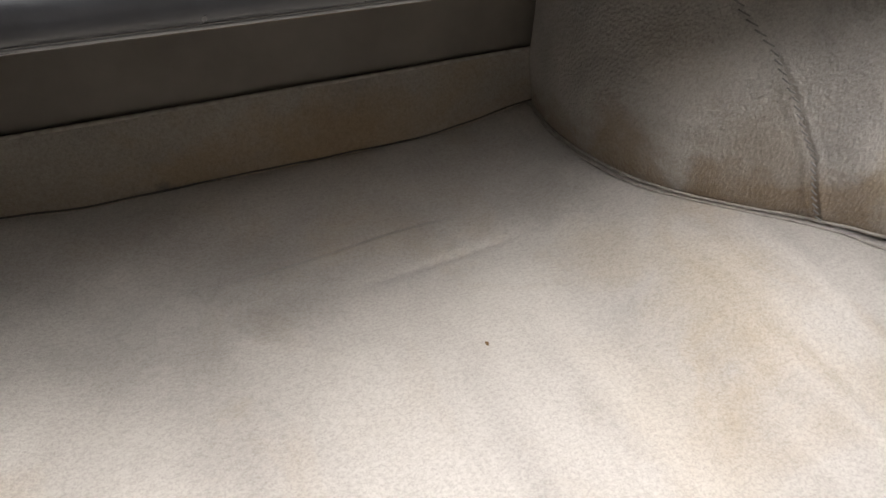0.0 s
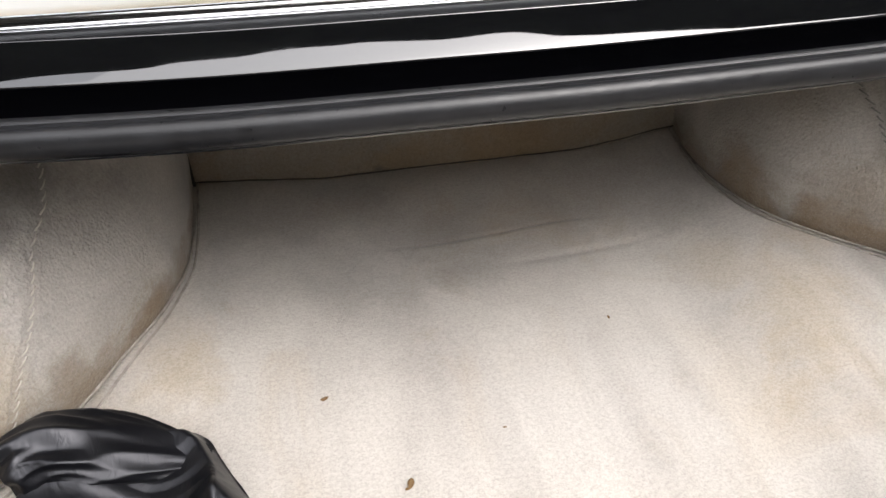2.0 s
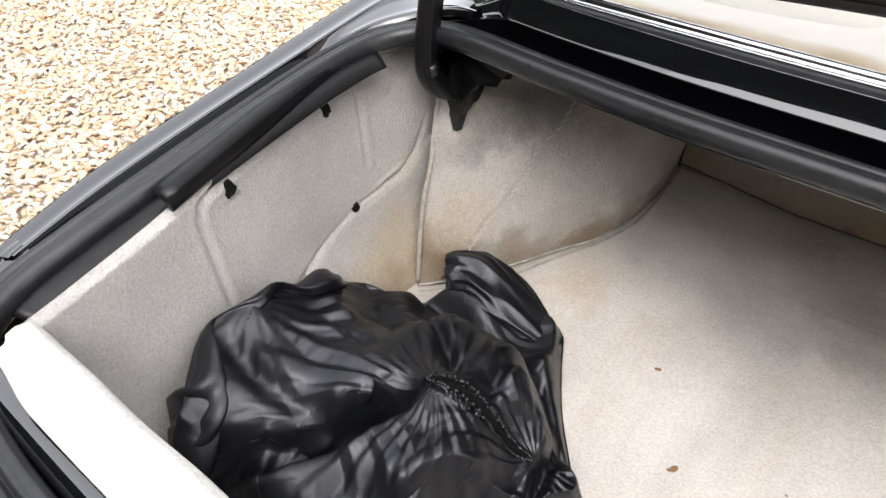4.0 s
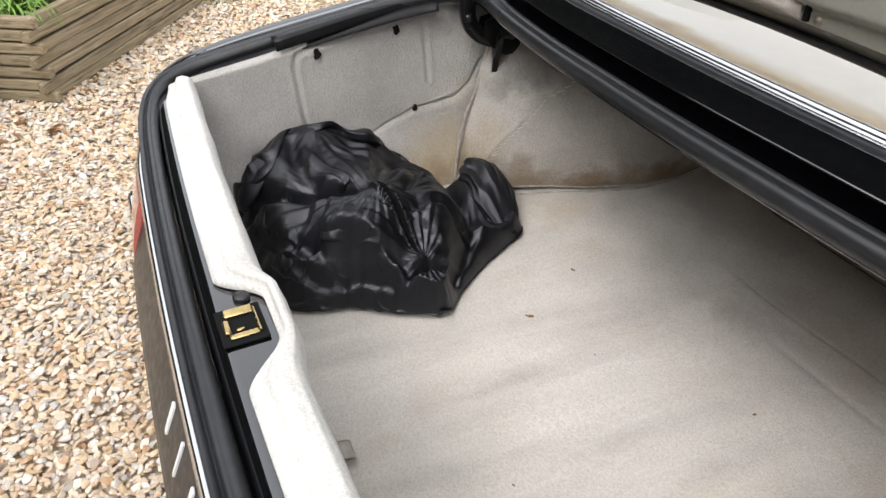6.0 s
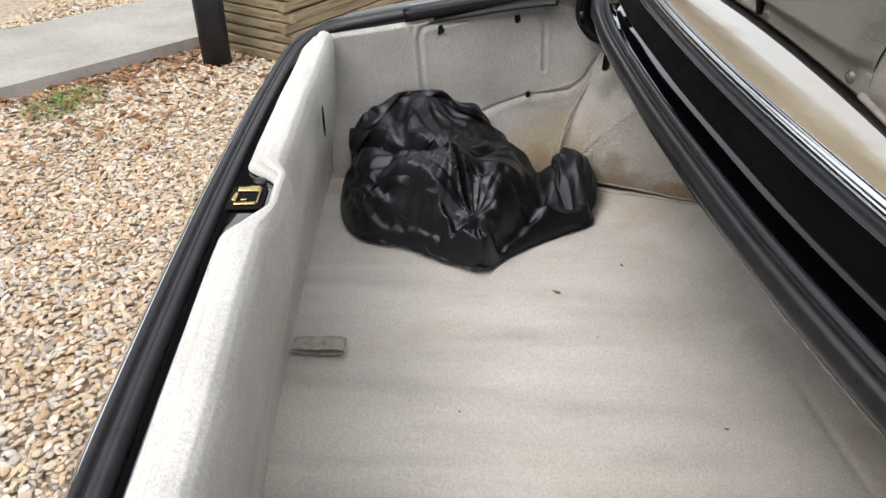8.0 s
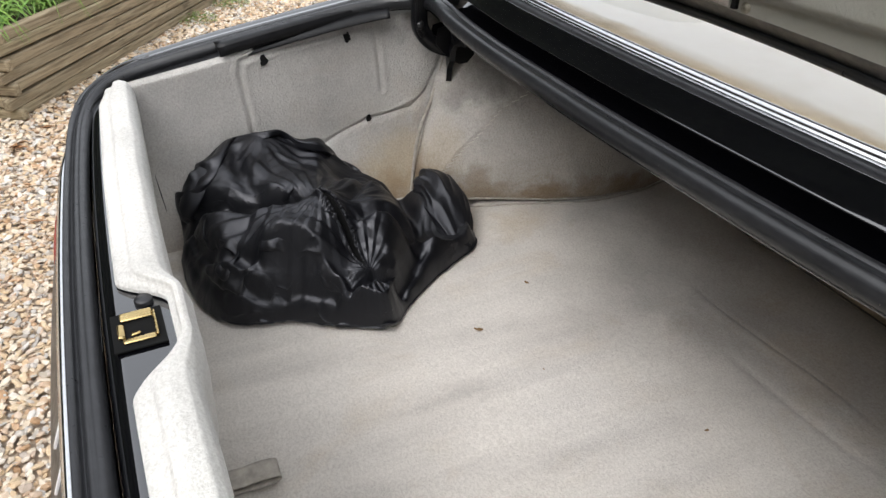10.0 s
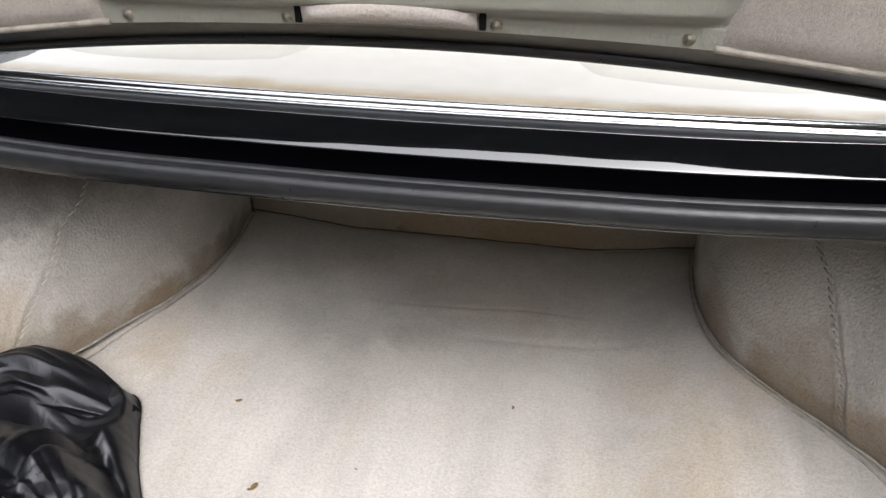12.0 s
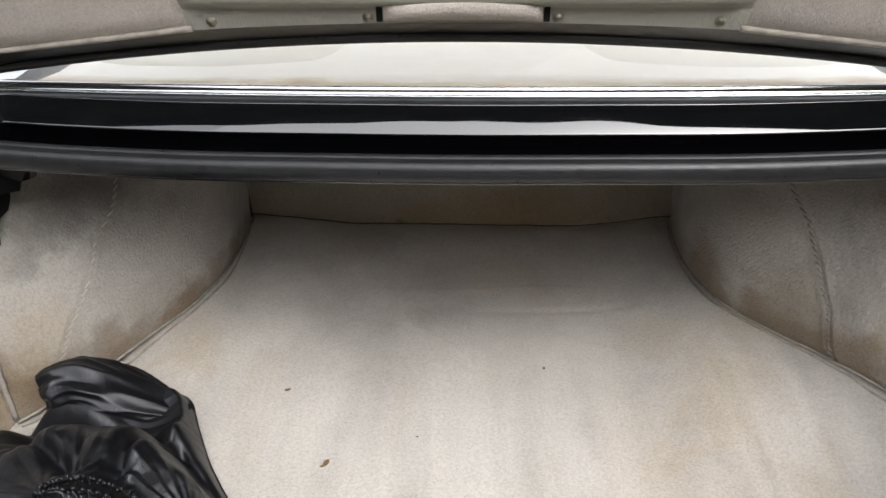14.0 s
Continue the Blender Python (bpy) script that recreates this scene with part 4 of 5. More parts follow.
latch_part("recess", box((0.054, 0.048, 0.003), (0, 0, 0.0015), 0.001), M_VOID, "dark cut-out in the sill")
latch_part("side_plate", box((0.011, 0.030, 0.003), (-0.0165, 0.0, 0.0062), 0.0014, (0, 8, 0)), M_GOLD)
latch_part("side_plate", box((0.007, 0.030, 0.003), (0.0175, 0.0, 0.0052), 0.0014, (0, -6, 0)), M_GOLD)
latch_part("front_plate", box((0.020, 0.007, 0.005), (0.003, -0.0155, 0.0055), 0.002, (-14, 0, 0)), M_GOLD)
latch_part("back_plate", box((0.036, 0.0025, 0.007), (0.001, 0.0165, 0.0050), 0.001), M_GOLD)
latch_part("tongue", box((0.010, 0.009, 0.003), (0.007, -0.003, 0.0035), 0.0014, (0, -35, 10)), M_GOLD)
bung = part("rubber_bung", lathe([(0.0, 0.006), (0.009, 0.0058), (0.0105, 0.004), (0.0105, 0.0)], 20, (-0.043, 0.028, 0.8245)), M_RUBBER)
tagged(bung, "round black rubber bung in the sill", "bung")


def strap_point(u, v):
    # a doubled tab of webbing that comes out from under the sill and ends in an open loop
    a = math.tau * u
    y = 0.092 + 0.052 * math.cos(a) * (1 if math.cos(a) > 0 else 0.9)
    x = -0.046 + 0.036 * v + 0.004 * math.cos(a)
    z = 0.004 + (0.007 + 0.006 * max(0.0, math.cos(a))) * (1 + math.sin(a)) + 0.003 * v
    return (x, y, floor_z(x, y) + z)


tagged(part("pull_strap", thicken(grid(48, 7, strap_point, close_u=True), 0.002), M_PIPE), "grey fabric pull strap at the carpet's edge", "strap")


# ---- hinges ----
def build_hinge(side):
    x = side * 0.735
    arm = spline([(x, 0.715, 0.855), (x, 0.680, 0.872), (x, 0.655, 0.905), (x, 0.652, 0.95), (x, 0.660, 1.00), (x, 0.672, 1.06), (x, 0.690, 1.14)], 40)
    t = part("boot_hinge", sweep(arm, [(-0.015, -0.011), (0.015, -0.011), (0.017, -0.006), (0.017, 0.006), (0.015, 0.011), (-0.015, 0.011), (-0.017, 0.006), (-0.017, -0.006)], up=(1, 0, 0)), M_HINGE, car, "black steel gooseneck hinge arm")
    rib = [p + Vector((-side * 0.012, -0.010, 0.002)) for p in arm[10:]]
    part("rod", sweep(rib, circle(0.0045, 8), up=(1, 0, 0)), M_HINGE, t, "spring rod")
    part("collar", lathe([(0.0, -0.008), (0.008, -0.008), (0.009, 0.0), (0.008, 0.008), (0.0, 0.008)], 14, (x - side * 0.012, 0.648, 0.915), (10, 0, 0)), M_BLACKPL, t)
    side_plate = [(0.690, 0.905), (0.745, 0.917), (0.805, 0.930), (0.815, 0.900), (0.795, 0.884), (0.785, 0.862), (0.780, 0.838), (0.765, 0.822), (0.745, 0.820), (0.728, 0.828), (0.706, 0.846), (0.684, 0.872)]
    for off in (-0.017, 0.014):
        bm = mesh([(x + off, a, b) for a, b in side_plate], [tuple(range(12))])
        bmesh.ops.triangulate(bm, faces=bm.faces)
        part("bracket", thicken(bm, 0.003), M_HINGE, t, "pressed steel bracket", False)
    part("pivot", lathe([(0.0, -0.026), (0.010, -0.026), (0.010, 0.026), (0.0, 0.026)], 16, (x, 0.735, 0.872), (0, 90, 0)), M_HINGE, t)
    foot = [(0.033, 0.932), (-0.120, 0.932), (-0.108, 0.900), (-0.083, 0.893), (-0.070, 0.879), (-0.046, 0.875), (-0.037, 0.858), (-0.033, 0.833), (-0.022, 0.814), (-0.012, 0.780), (0.013, 0.776), (0.009, 0.812), (0.023, 0.833), (0.028, 0.870)]
    bm = mesh([(x + side * a, 0.732 + 0.008 * math.sin(a * 60), b) for a, b in foot], [tuple(range(14))])
    bmesh.ops.triangulate(bm, faces=bm.faces)
    part("bracket_foot", thicken(bm, 0.012), M_HINGE, t, "jagged steel foot of the hinge", False)
    part("mount", box((0.07, 0.10, 0.010), (x + side * 0.01, 0.80, 0.925), 0.002), M_HINGE, t)
    return t


for side in (-1, 1):
    build_hinge(side)


# ---- the open lid ----
LEAN = math.tan(radians(9))


def lid_y(z, depth=0.0):
    return 0.694 - LEAN * (z - 1.12) + depth


def shell(u, v):
    x = -0.80 + 1.60 * u
    z0 = 1.089 - 0.11 * x * x
    z = lerp(z0, 1.85, v)
    return (x, 0.738 - LEAN * (z - 1.089) + 0.02 * smooth01(0, 0.2, v), z)


lid = part("boot_lid", thicken(grid(60, 16, shell), 0.012), M_PAINT, car, "raised black boot lid")
part("inner_frame", grid(60, 4, lambda u, v: (-0.79 + 1.58 * u, lerp(0.735, 0.694, v), lerp(1.090, 1.124, v) - 0.11 * (-0.79 + 1.58 * u) ** 2)), M_BLACKPL, lid, "black lid flange")
part("inner_skin", grid(30, 10, lambda u, v: (-0.79 + 1.58 * u, lid_y(lerp(1.12, 1.83, v), 0.02), lerp(1.126 - 0.11 * (-0.79 + 1.58 * u) ** 2, 1.83, v))), M_PAINT, lid)


def half_width(z):
    return 0.338 + 0.42 * smooth01(1.120, 1.20, z) * max(0, z - 1.120)


def tool_point(u, v):
    z = lerp(1.112, 1.70, v ** 1.6)
    w = half_width(z)
    x = (u * 2 - 1) * w
    zz = z + 0.010 * (1 - (u * 2 - 1) ** 2) * (1 - smooth01(0, 0.12, v))
    edge = min(1 - abs(u * 2 - 1), 1.0) * w
    # a flat screw flange, a pressed line, then the raised cover with rounded ends
    raised = 0.016 * smooth01(1.1385, 1.150, z) * smooth01(0.0, 0.022, edge) + 0.020 * smooth01(1.15, 1.32, z) * smooth01(0.0, 0.05, edge)
    line = 0.0022 * math.exp(-((z - 1.137) / 0.0016) ** 2)
    return (x, lid_y(zz) - 0.004 - raised + line, zz)


panel = part("tool_panel", grid(90, 110, tool_point), M_PANEL, lid, "grey-green grained vinyl tool tray cover")
for sx in (-0.306, -0.114, 0.114, 0.306):
    z = 1.1235 + 0.008 * (1 - abs(sx) / 0.33)
    bm = lathe([(0.0, 0.0024), (0.0025, 0.0022), (0.0042, 0.0012), (0.0048, 0.0), (0.0065, -0.0005), (0.007, -0.002)], 14, (sx, lid_y(z) - 0.0055, z), (90 - 9, 0, 0))
    part("screw", join(bm, box((0.0055, 0.0012, 0.001), (sx, lid_y(z) - 0.0080, z), 0, (0, 30, 0)), box((0.0012, 0.0012, 0.0055), (sx, lid_y(z) - 0.0080, z), 0, (0, 30, 0))), M_STEEL, lid, "cross-head steel screw")
for sx in (-0.1, 0.1):
    part("slot", box((0.007, 0.006, 0.022), (sx, lid_y(1.13) - 0.006, 1.135), 0.001), M_VOID, lid, "dark slot")


def grip(u, v):
    a = u * 2 - 1
    x = 0.0945 * a
    z = lerp(1.1265 - 0.002 * a * a, 1.154 - 0.010 * a * a, v)
    e = (1 - abs(a) ** 8) * (math.sin(math.pi * v) ** 0.5)
    return (x, lid_y(z) - 0.010 - 0.014 * e, z)


part("grip", grid(40, 10, grip), M_LIDCARPET, lid, "taupe fabric grip in the tool panel")


def lid_carpet(side):
    def f(u, v):
        lo_in, hi_in = 0.318, half_width(1.70) - 0.004
        zt = v
        x_in = half_width(lerp(1.118, 1.70, zt)) - 0.006
        x = lerp(x_in, 0.735, u)
        z0 = 1.113 - 0.115 * max(0, x - 0.33)
        z = lerp(z0, 1.70, v)
        e = min(u, v * 2.2, 1 - u)
        return (side * x, lid_y(z) - 0.010 * smooth01(0, 0.06, e) - 0.002 + 0.004 * n3(x * 9, z * 9, 4), z)
    bm = grid(40, 44, f)
    if side > 0:
        bmesh.ops.reverse_faces(bm, faces=bm.faces)
    c = part("carpet_panel", bm, M_LIDCARPET, lid, "taupe carpet lining of the lid")
    edge = [Vector(f(i / 30, 0.0)) + Vector((0, -0.004, 0.002)) for i in range(31)]
    part("binding", sweep(edge, circle(0.004, 8)), M_PIPE, lid)
    return c


for side in (-1, 1):
    lid_carpet(side)
bm = sweep([Vector((x, 0.732, 1.0895 - 0.11 * x * x)) for x in [-0.78 + 1.56 * i / 60 for i in range(61)]], [(0.010, 0.0), (0.012, 0.008), (0.006, 0.014), (0.0, 0.010), (0.0, 0.0)])
part("lid_seal", bm, M_RUBBER, lid, "black rubber lid edging")

lid.matrix_basis = Matrix.Translation((0, -0.004, 0.010))

# ---- the crumpled black bag ----
BAG_RIM = spline([(-0.655, 0.070, 0), (-0.583, 0.068, 0), (-0.480, 0.084, 0), (-0.405, 0.122, 0), (-0.375, 0.175, 0), (-0.358, 0.240, 0), (-0.318, 0.300, 0), (-0.290, 0.355, 0), (-0.270, 0.412, 0), (-0.320, 0.462, 0),
                  (-0.385, 0.545, 0), (-0.430, 0.620, 0), (-0.470, 0.684, 0), (-0.530, 0.690, 0), (-0.585, 0.690, 0), (-0.630, 0.672, 0), (-0.660, 0.640, 0), (-0.700, 0.600, 0), (-0.725, 0.55, 0), (-0.752, 0.47, 0),
                  (-0.764, 0.38, 0), (-0.768, 0.26, 0), (-0.758, 0.15, 0), (-0.715, 0.095, 0)], 360, closed=True)
SLIT_C, SLIT_TURN, SLIT_A, SLIT_B = (-0.415, 0.362), 0.36, 0.070, 0.009
CELL = 0.004


def off_line(x, y, line):
    best = np.full_like(x, 9.0)
    for (ax, ay), (bx, by) in zip(line, line[1:]):
        dx, dy = bx - ax, by - ay
        t = np.clip(((x - ax) * dx + (y - ay) * dy) / (dx * dx + dy * dy), 0, 1)
        best = np.minimum(best, np.hypot(x - ax - t * dx, y - ay - t * dy))
    return best


# how high the stuffing stands, place by place: x, y, height
LUMPS = ((-0.757, 0.285, 0.262), (-0.745, 0.215, 0.240), (-0.752, 0.345, 0.232), (-0.690, 0.366, 0.200), (-0.655, 0.457, 0.130), (-0.626, 0.539, 0.075), (-0.463, 0.342, 0.228), (-0.414, 0.263, 0.214), (-0.586, 0.162, 0.186), (-0.748, 0.140, 0.215),
         (-0.573, 0.075, 0.095), (-0.377, 0.497, 0.125), (-0.340, 0.393, 0.115), (-0.300, 0.405, 0.088), (-0.500, 0.600, 0.042), (-0.440, 0.440, 0.200), (-0.550, 0.440, 0.196), (-0.660, 0.240, 0.226), (-0.450, 0.160, 0.150), (-0.560, 0.300, 0.222))


def stuffing():
    """What the cloth lies on: heights over a grid of cells, floor included, and the bare floor."""
    gx, gy = np.meshgrid(np.arange(-0.82, -0.22, CELL), np.arange(0.03, 0.76, CELL), indexing="ij")
    total, weight = np.zeros_like(gx), np.zeros_like(gx)
    for cx, cy, h in LUMPS:
        k = 1 / (((gx - cx) ** 2 + (gy - cy) ** 2) + 0.0006) ** 1.6
        total, weight = total + k * h, weight + k
    h = total / weight
    edge = off_line(gx, gy, [(q.x, q.y) for q in BAG_RIM[::6]] + [(BAG_RIM[0].x, BAG_RIM[0].y)])
    ramp_w = 0.075 + 0.05 * np.clip((gy - 0.40) / 0.15, 0, 1)
    wall = np.clip((-0.66 - gx) / 0.06, 0, 1) * np.clip((0.5 - gy) / 0.1, 0, 1)
    h = np.minimum(h, 0.25 * (edge / (ramp_w * (1 - 0.90 * wall))) ** 0.75)
    for line, depth, width in FOLDS:
        h = h - depth * np.exp(-(off_line(gx, gy, line) / width) ** 2) * np.clip(h / 0.1, 0, 1)
    base = np.array([[floor_z(a, b) for b in gy[0]] for a in gx[:, 0]])
    return base + np.maximum(h, 0.002), base


# hollows that the cloth sinks into: line, depth, width
FOLDS = (
    ([(-0.640, 0.120), (-0.590, 0.165), (-0.550, 0.225), (-0.505, 0.310)], 0.095, 0.017),
    ([(-0.730, 0.105), (-0.640, 0.098), (-0.540, 0.112), (-0.470, 0.140), (-0.425, 0.200)], 0.040, 0.012),
    ([(-0.600, 0.085), (-0.500, 0.098), (-0.430, 0.130), (-0.392, 0.190), (-0.370, 0.265), (-0.330, 0.320)], 0.030, 0.009),
    ([(-0.720, 0.225), (-0.640, 0.215), (-0.575, 0.240)], 0.022, 0.016),
    ([(-0.345, 0.345), (-0.385, 0.270), (-0.430, 0.170), (-0.520, 0.105)], 0.030, 0.014),
    ([(-0.335, 0.450), (-0.430, 0.530), (-0.540, 0.565), (-0.690, 0.575)], 0.050, 0.022),
    ([(-0.325, 0.350), (-0.335, 0.400), (-0.335, 0.450)], 0.035, 0.011),
    ([(-0.480, 0.390), (-0.540, 0.440), (-0.600, 0.470)], 0.022, 0.012),
    ([(-0.430, 0.400), (-0.440, 0.460), (-0.420, 0.520)], 0.022, 0.012),
)


def look_up(field, x, y):
    a = np.clip((x + 0.82) / CELL, 0, field.shape[0] - 1.01)
    b = np.clip((y - 0.03) / CELL, 0, field.shape[1] - 1.01)
    i, j = a.astype(int), b.astype(int)
    s, t = a - i, b - j
    return (field[i, j] * (1 - s) + field[i + 1, j] * s) * (1 - t) + (field[i, j + 1] * (1 - s) + field[i + 1, j + 1] * s) * t


def wob(x, y, seed, size):
    """Soft waves of about that size in metres, from -1 to 1."""
    rng = np.random.default_rng(seed)
    out = np.zeros_like(x)
    for _ in range(7):
        a, f = rng.uniform(0, math.tau), rng.uniform(0.6, 1.5) * math.tau / size / 2
        out = out + np.sin(f * (x * math.cos(a) + y * math.sin(a)) + rng.uniform(0, math.tau))
    return out / 3.2


def crease(t, lean=0.35):
    """Taut folds: straight flanks between a sharp crest and a sharp valley, one flank steeper."""
    f = t - np.floor(t)
    return np.where(f < lean, f / lean, (1 - f) / (1 - lean)) - 0.5


def fan(x, y, hub, count, seed, grow, fade):
    """Folds that run out from a gathered point."""
    dx, dy = x - hub[0], y - hub[1]
    r = np.hypot(dx, dy)
    t = np.arctan2(dy, dx) / math.tau * count + 0.55 * wob(x, y, seed, 0.30) + 0.18 * wob(x, y, seed + 1, 0.10)
    tall = 0.55 + 0.45 * wob(x, y, seed + 2, 0.16)
    return crease(t) * np.clip(tall, 0.05, 1) * np.minimum(r / grow, 1) * np.clip((fade - r) / (0.4 * fade), 0, 1)


def settle(p, pinned, solid, loose_u, loose_v, steps=170):
    """Lets the cloth fall: edges as long as the loose cloth is wide, so that it buckles and folds over what lies below."""
    def length(q):
        return np.sqrt((q * q).sum(-1)) + 1e-9
    nu, nv = p.shape[:2]
    rng = np.random.default_rng(4)
    kinds = []
    for du, dv, stiff, floor_only in ((1, 0, 1.0, False), (0, 1, 1.0, False), (1, 1, 0.35, False), (1, -1, 0.35, False), (2, 0, 0.25, True), (0, 3, 0.25, True), (5, 0, 0.05, True), (0, 7, 0.05, True)):
        v0, v1 = max(0, -dv), nv - max(0, dv)
        first = p[:, v0:v1]
        second = np.roll(p, -du, 0)[:, v0 + dv:v1 + dv]
        grow = 1 + (loose_u[:, v0:v1] * (du > 0) + loose_v[:, v0:v1] * (dv != 0)) / ((du > 0) + (dv != 0))
        kinds.append((du, dv, v0, v1, length(second - first) * (1 + (grow - 1) * (0.85 if floor_only else 1.0)), stiff, floor_only))
    p = p + rng.normal(0, 0.0008, p.shape) * (1 - pinned[..., None])
    last = p.copy()
    free = 1 - pinned[..., None]
    for step in range(steps):
        speed = (p - last) * 0.90
        last = p.copy()
        p = p + speed * free
        p[..., 2] -= 0.00030 * free[..., 0]
        for _ in range(2):
            move, count = np.zeros_like(p), np.full(p.shape[:2], 0.5)
            for du, dv, v0, v1, rest, stiff, floor_only in kinds:
                d = np.roll(p, -du, 0)[:, v0 + dv:v1 + dv] - p[:, v0:v1]
                l = length(d)
                gap = (l - rest) / l
                if floor_only:
                    gap = np.minimum(gap, 0)
                half = d * (0.5 * stiff * gap)[..., None]
                move[:, v0:v1] += half
                count[:, v0:v1] += stiff
                far = np.zeros_like(p)
                far[:, v0 + dv:v1 + dv] = half
                move -= np.roll(far, du, 0)
                back = np.zeros(p.shape[:2])
                back[:, v0 + dv:v1 + dv] = stiff
                count += np.roll(back, du, 0)
            p = p + 1.5 * move / count[..., None] * free
            p[..., 0] = np.maximum(p[..., 0], -0.768)
            p[..., 1] = np.maximum(p[..., 1], 0.069)
            p[..., 2] = np.maximum(p[..., 2], look_up(solid, p[..., 0], p[..., 1]))
    return p


def finer(p):
    """Twice the rows both ways, rounded."""
    q = np.empty((p.shape[0] * 2, p.shape[1], 3))
    q[0::2], q[1::2] = p, 0.5 * (p + np.roll(p, -1, 0))
    r = np.empty((q.shape[0], q.shape[1] * 2 - 1, 3))
    r[:, 0::2], r[:, 1::2] = q, 0.0
    r[:, 1::2] = 0.5 * (q[:, 1:] + q[:, :-1])
    for _ in range(2):
        t = 0.25 * (np.roll(r, 1, 0) + np.roll(r, -1, 0)) + 0.5 * r
        t[:, 1:-1] = 0.25 * (t[:, 2:] + t[:, :-2]) + 0.5 * t[:, 1:-1]
        t[:, 0], t[:, -1] = r[:, 0], r[:, -1]
        r = t
    return r


def drape_bag(nu=300, nv=104):
    """The loose cloth over the stuffing, gathered along the drawn slit."""
    top, bare = stuffing()
    c = np.array(SLIT_C)
    e1 = np.array((math.cos(SLIT_TURN), math.sin(SLIT_TURN)))
    e2 = np.array((-e1[1], e1[0]))
    rim = np.array([(q.x, q.y) for q in spline(BAG_RIM, nu, closed=True)])
    phi = np.arctan2((rim - c) @ e2, (rim - c) @ e1)
    turn = np.arange(nu) / nu * math.tau
    pucker = np.sin(turn * 37 + 3.5 * np.sin(turn * 5 + 1) + 2 * np.sin(turn * 9))
    ring = c + np.outer(np.cos(phi) * SLIT_A, e1) + np.outer(np.sin(phi) * SLIT_B, e2)
    v = np.linspace(0, 1, nv)[None, :] ** 0.9
    xy = ring[:, None] * (1 - v[..., None]) + rim[:, None] * v[..., None]
    x, y = xy[..., 0], xy[..., 1]
    floor = look_up(bare, x, y)
    h = look_up(top, x, y) - floor
    broad = np.sin(turn * 17 + 2.5 * np.sin(turn * 3 + 2))
    h = h + ((0.005 * pucker[:, None] - 0.014) * np.exp(-v / 0.05) + 0.009 * broad[:, None] * np.exp(-v / 0.4) * np.clip(v / 0.1, 0, 1)) * np.clip(h / 0.1, 0, 1)
    room = np.clip((h - 0.02) / 0.09, 0, 1) * np.clip(v / 0.08, 0, 1)
    h = h + room * (0.024 * fan(x, y, (-0.475, 0.338), 7, 3, 0.11, 0.40) + 0.016 * fan(x, y, (-0.345, 0.392), 13, 8, 0.06, 0.17) + 0.014 * fan(x, y, (-0.742, 0.283), 7, 12, 0.12, 0.34))
    z = floor + np.maximum(h, 0.003)
    p = np.concatenate([xy, z[..., None]], -1)
    pinned = np.zeros((nu, nv))
    pinned[:, :2] = 1
    pinned[:, -1] = 1
    pinned[:, -4:-1] = 0.6
    patch = 0.5 + 0.5 * wob(x, y, 21, 0.20)
    loose_u = 0.04 + 0.30 * np.exp(-v / 0.25) + 0.04 * np.clip(patch, 0, 1)
    loose_v = (0.01 + 0.05 * np.clip(1 - patch, 0, 1)) * np.ones_like(x)
    solid = bare + 0.003 + 0.93 * np.maximum(top - bare - 0.006, 0)
    p = finer(settle(p, pinned, solid, loose_u, loose_v))
    # the sewn edge runs evenly along the floor
    edge = np.clip((np.linspace(0, 1, p.shape[1]) - 0.88) / 0.08, 0, 1)[None, :, None]
    for _ in range(8):
        p = p * (1 - edge) + edge * (0.25 * (np.roll(p, 1, 0) + np.roll(p, -1, 0)) + 0.5 * p)
    # thin drawn creases over the folds, sharpest near the slit and the raised corner
    x, y, w = p[..., 0], p[..., 1], np.linspace(0, 1, p.shape[1])[None, :]
    thin = 0.0060 * fan(x, y, (-0.475, 0.338), 27, 41, 0.06, 0.30) + 0.0060 * fan(x, y, (-0.742, 0.283), 19, 44, 0.08, 0.36) + 0.0050 * fan(x, y, (-0.345, 0.392), 21, 47, 0.04, 0.16)
    thin = thin + 0.0040 * crease((x * 0.35 + y) / 0.040 + 1.1 * wob(x, y, 51, 0.16)) * np.clip(wob(x, y, 52, 0.15) + 0.2, 0, 1) + 0.0026 * crease((x - 0.5 * y) / 0.024 + 0.9 * wob(x, y, 55, 0.08)) * np.clip(wob(x, y, 56, 0.10), 0, 1)
    p[..., 2] += 1.35 * thin * np.clip(w / 0.08, 0, 1) * np.clip((1 - w) / 0.15, 0, 1)
    return p


BAG = drape_bag()
bag = thing("cloth_bag", "crumpled black satin nylon bag with a drawn opening on the carpet", "bag", (-0.565, 0.34, FLOOR))
bm = grid(BAG.shape[0], BAG.shape[1], lambda u, v: BAG[round(u * BAG.shape[0]) % BAG.shape[0], round(v * (BAG.shape[1] - 1))], close_u=True)
bmesh.ops.recalc_face_normals(bm, faces=bm.faces)
part("sack", bm, M_NYLON, bag)
# the dark inside of the drawn opening
RING = [Vector(q) for q in BAG[:, 0]]
MID = sum(RING, Vector()) / len(RING)
part("lining", grid(120, 8, lambda u, v: RING[round(u * 120) % 120 * 5].lerp(MID, v) + Vector((0, 0, -0.001 - 0.045 * math.sin(math.pi / 2 * v) ** 0.7)), close_u=True), M_VOID, bag, "dark inside of the opening")


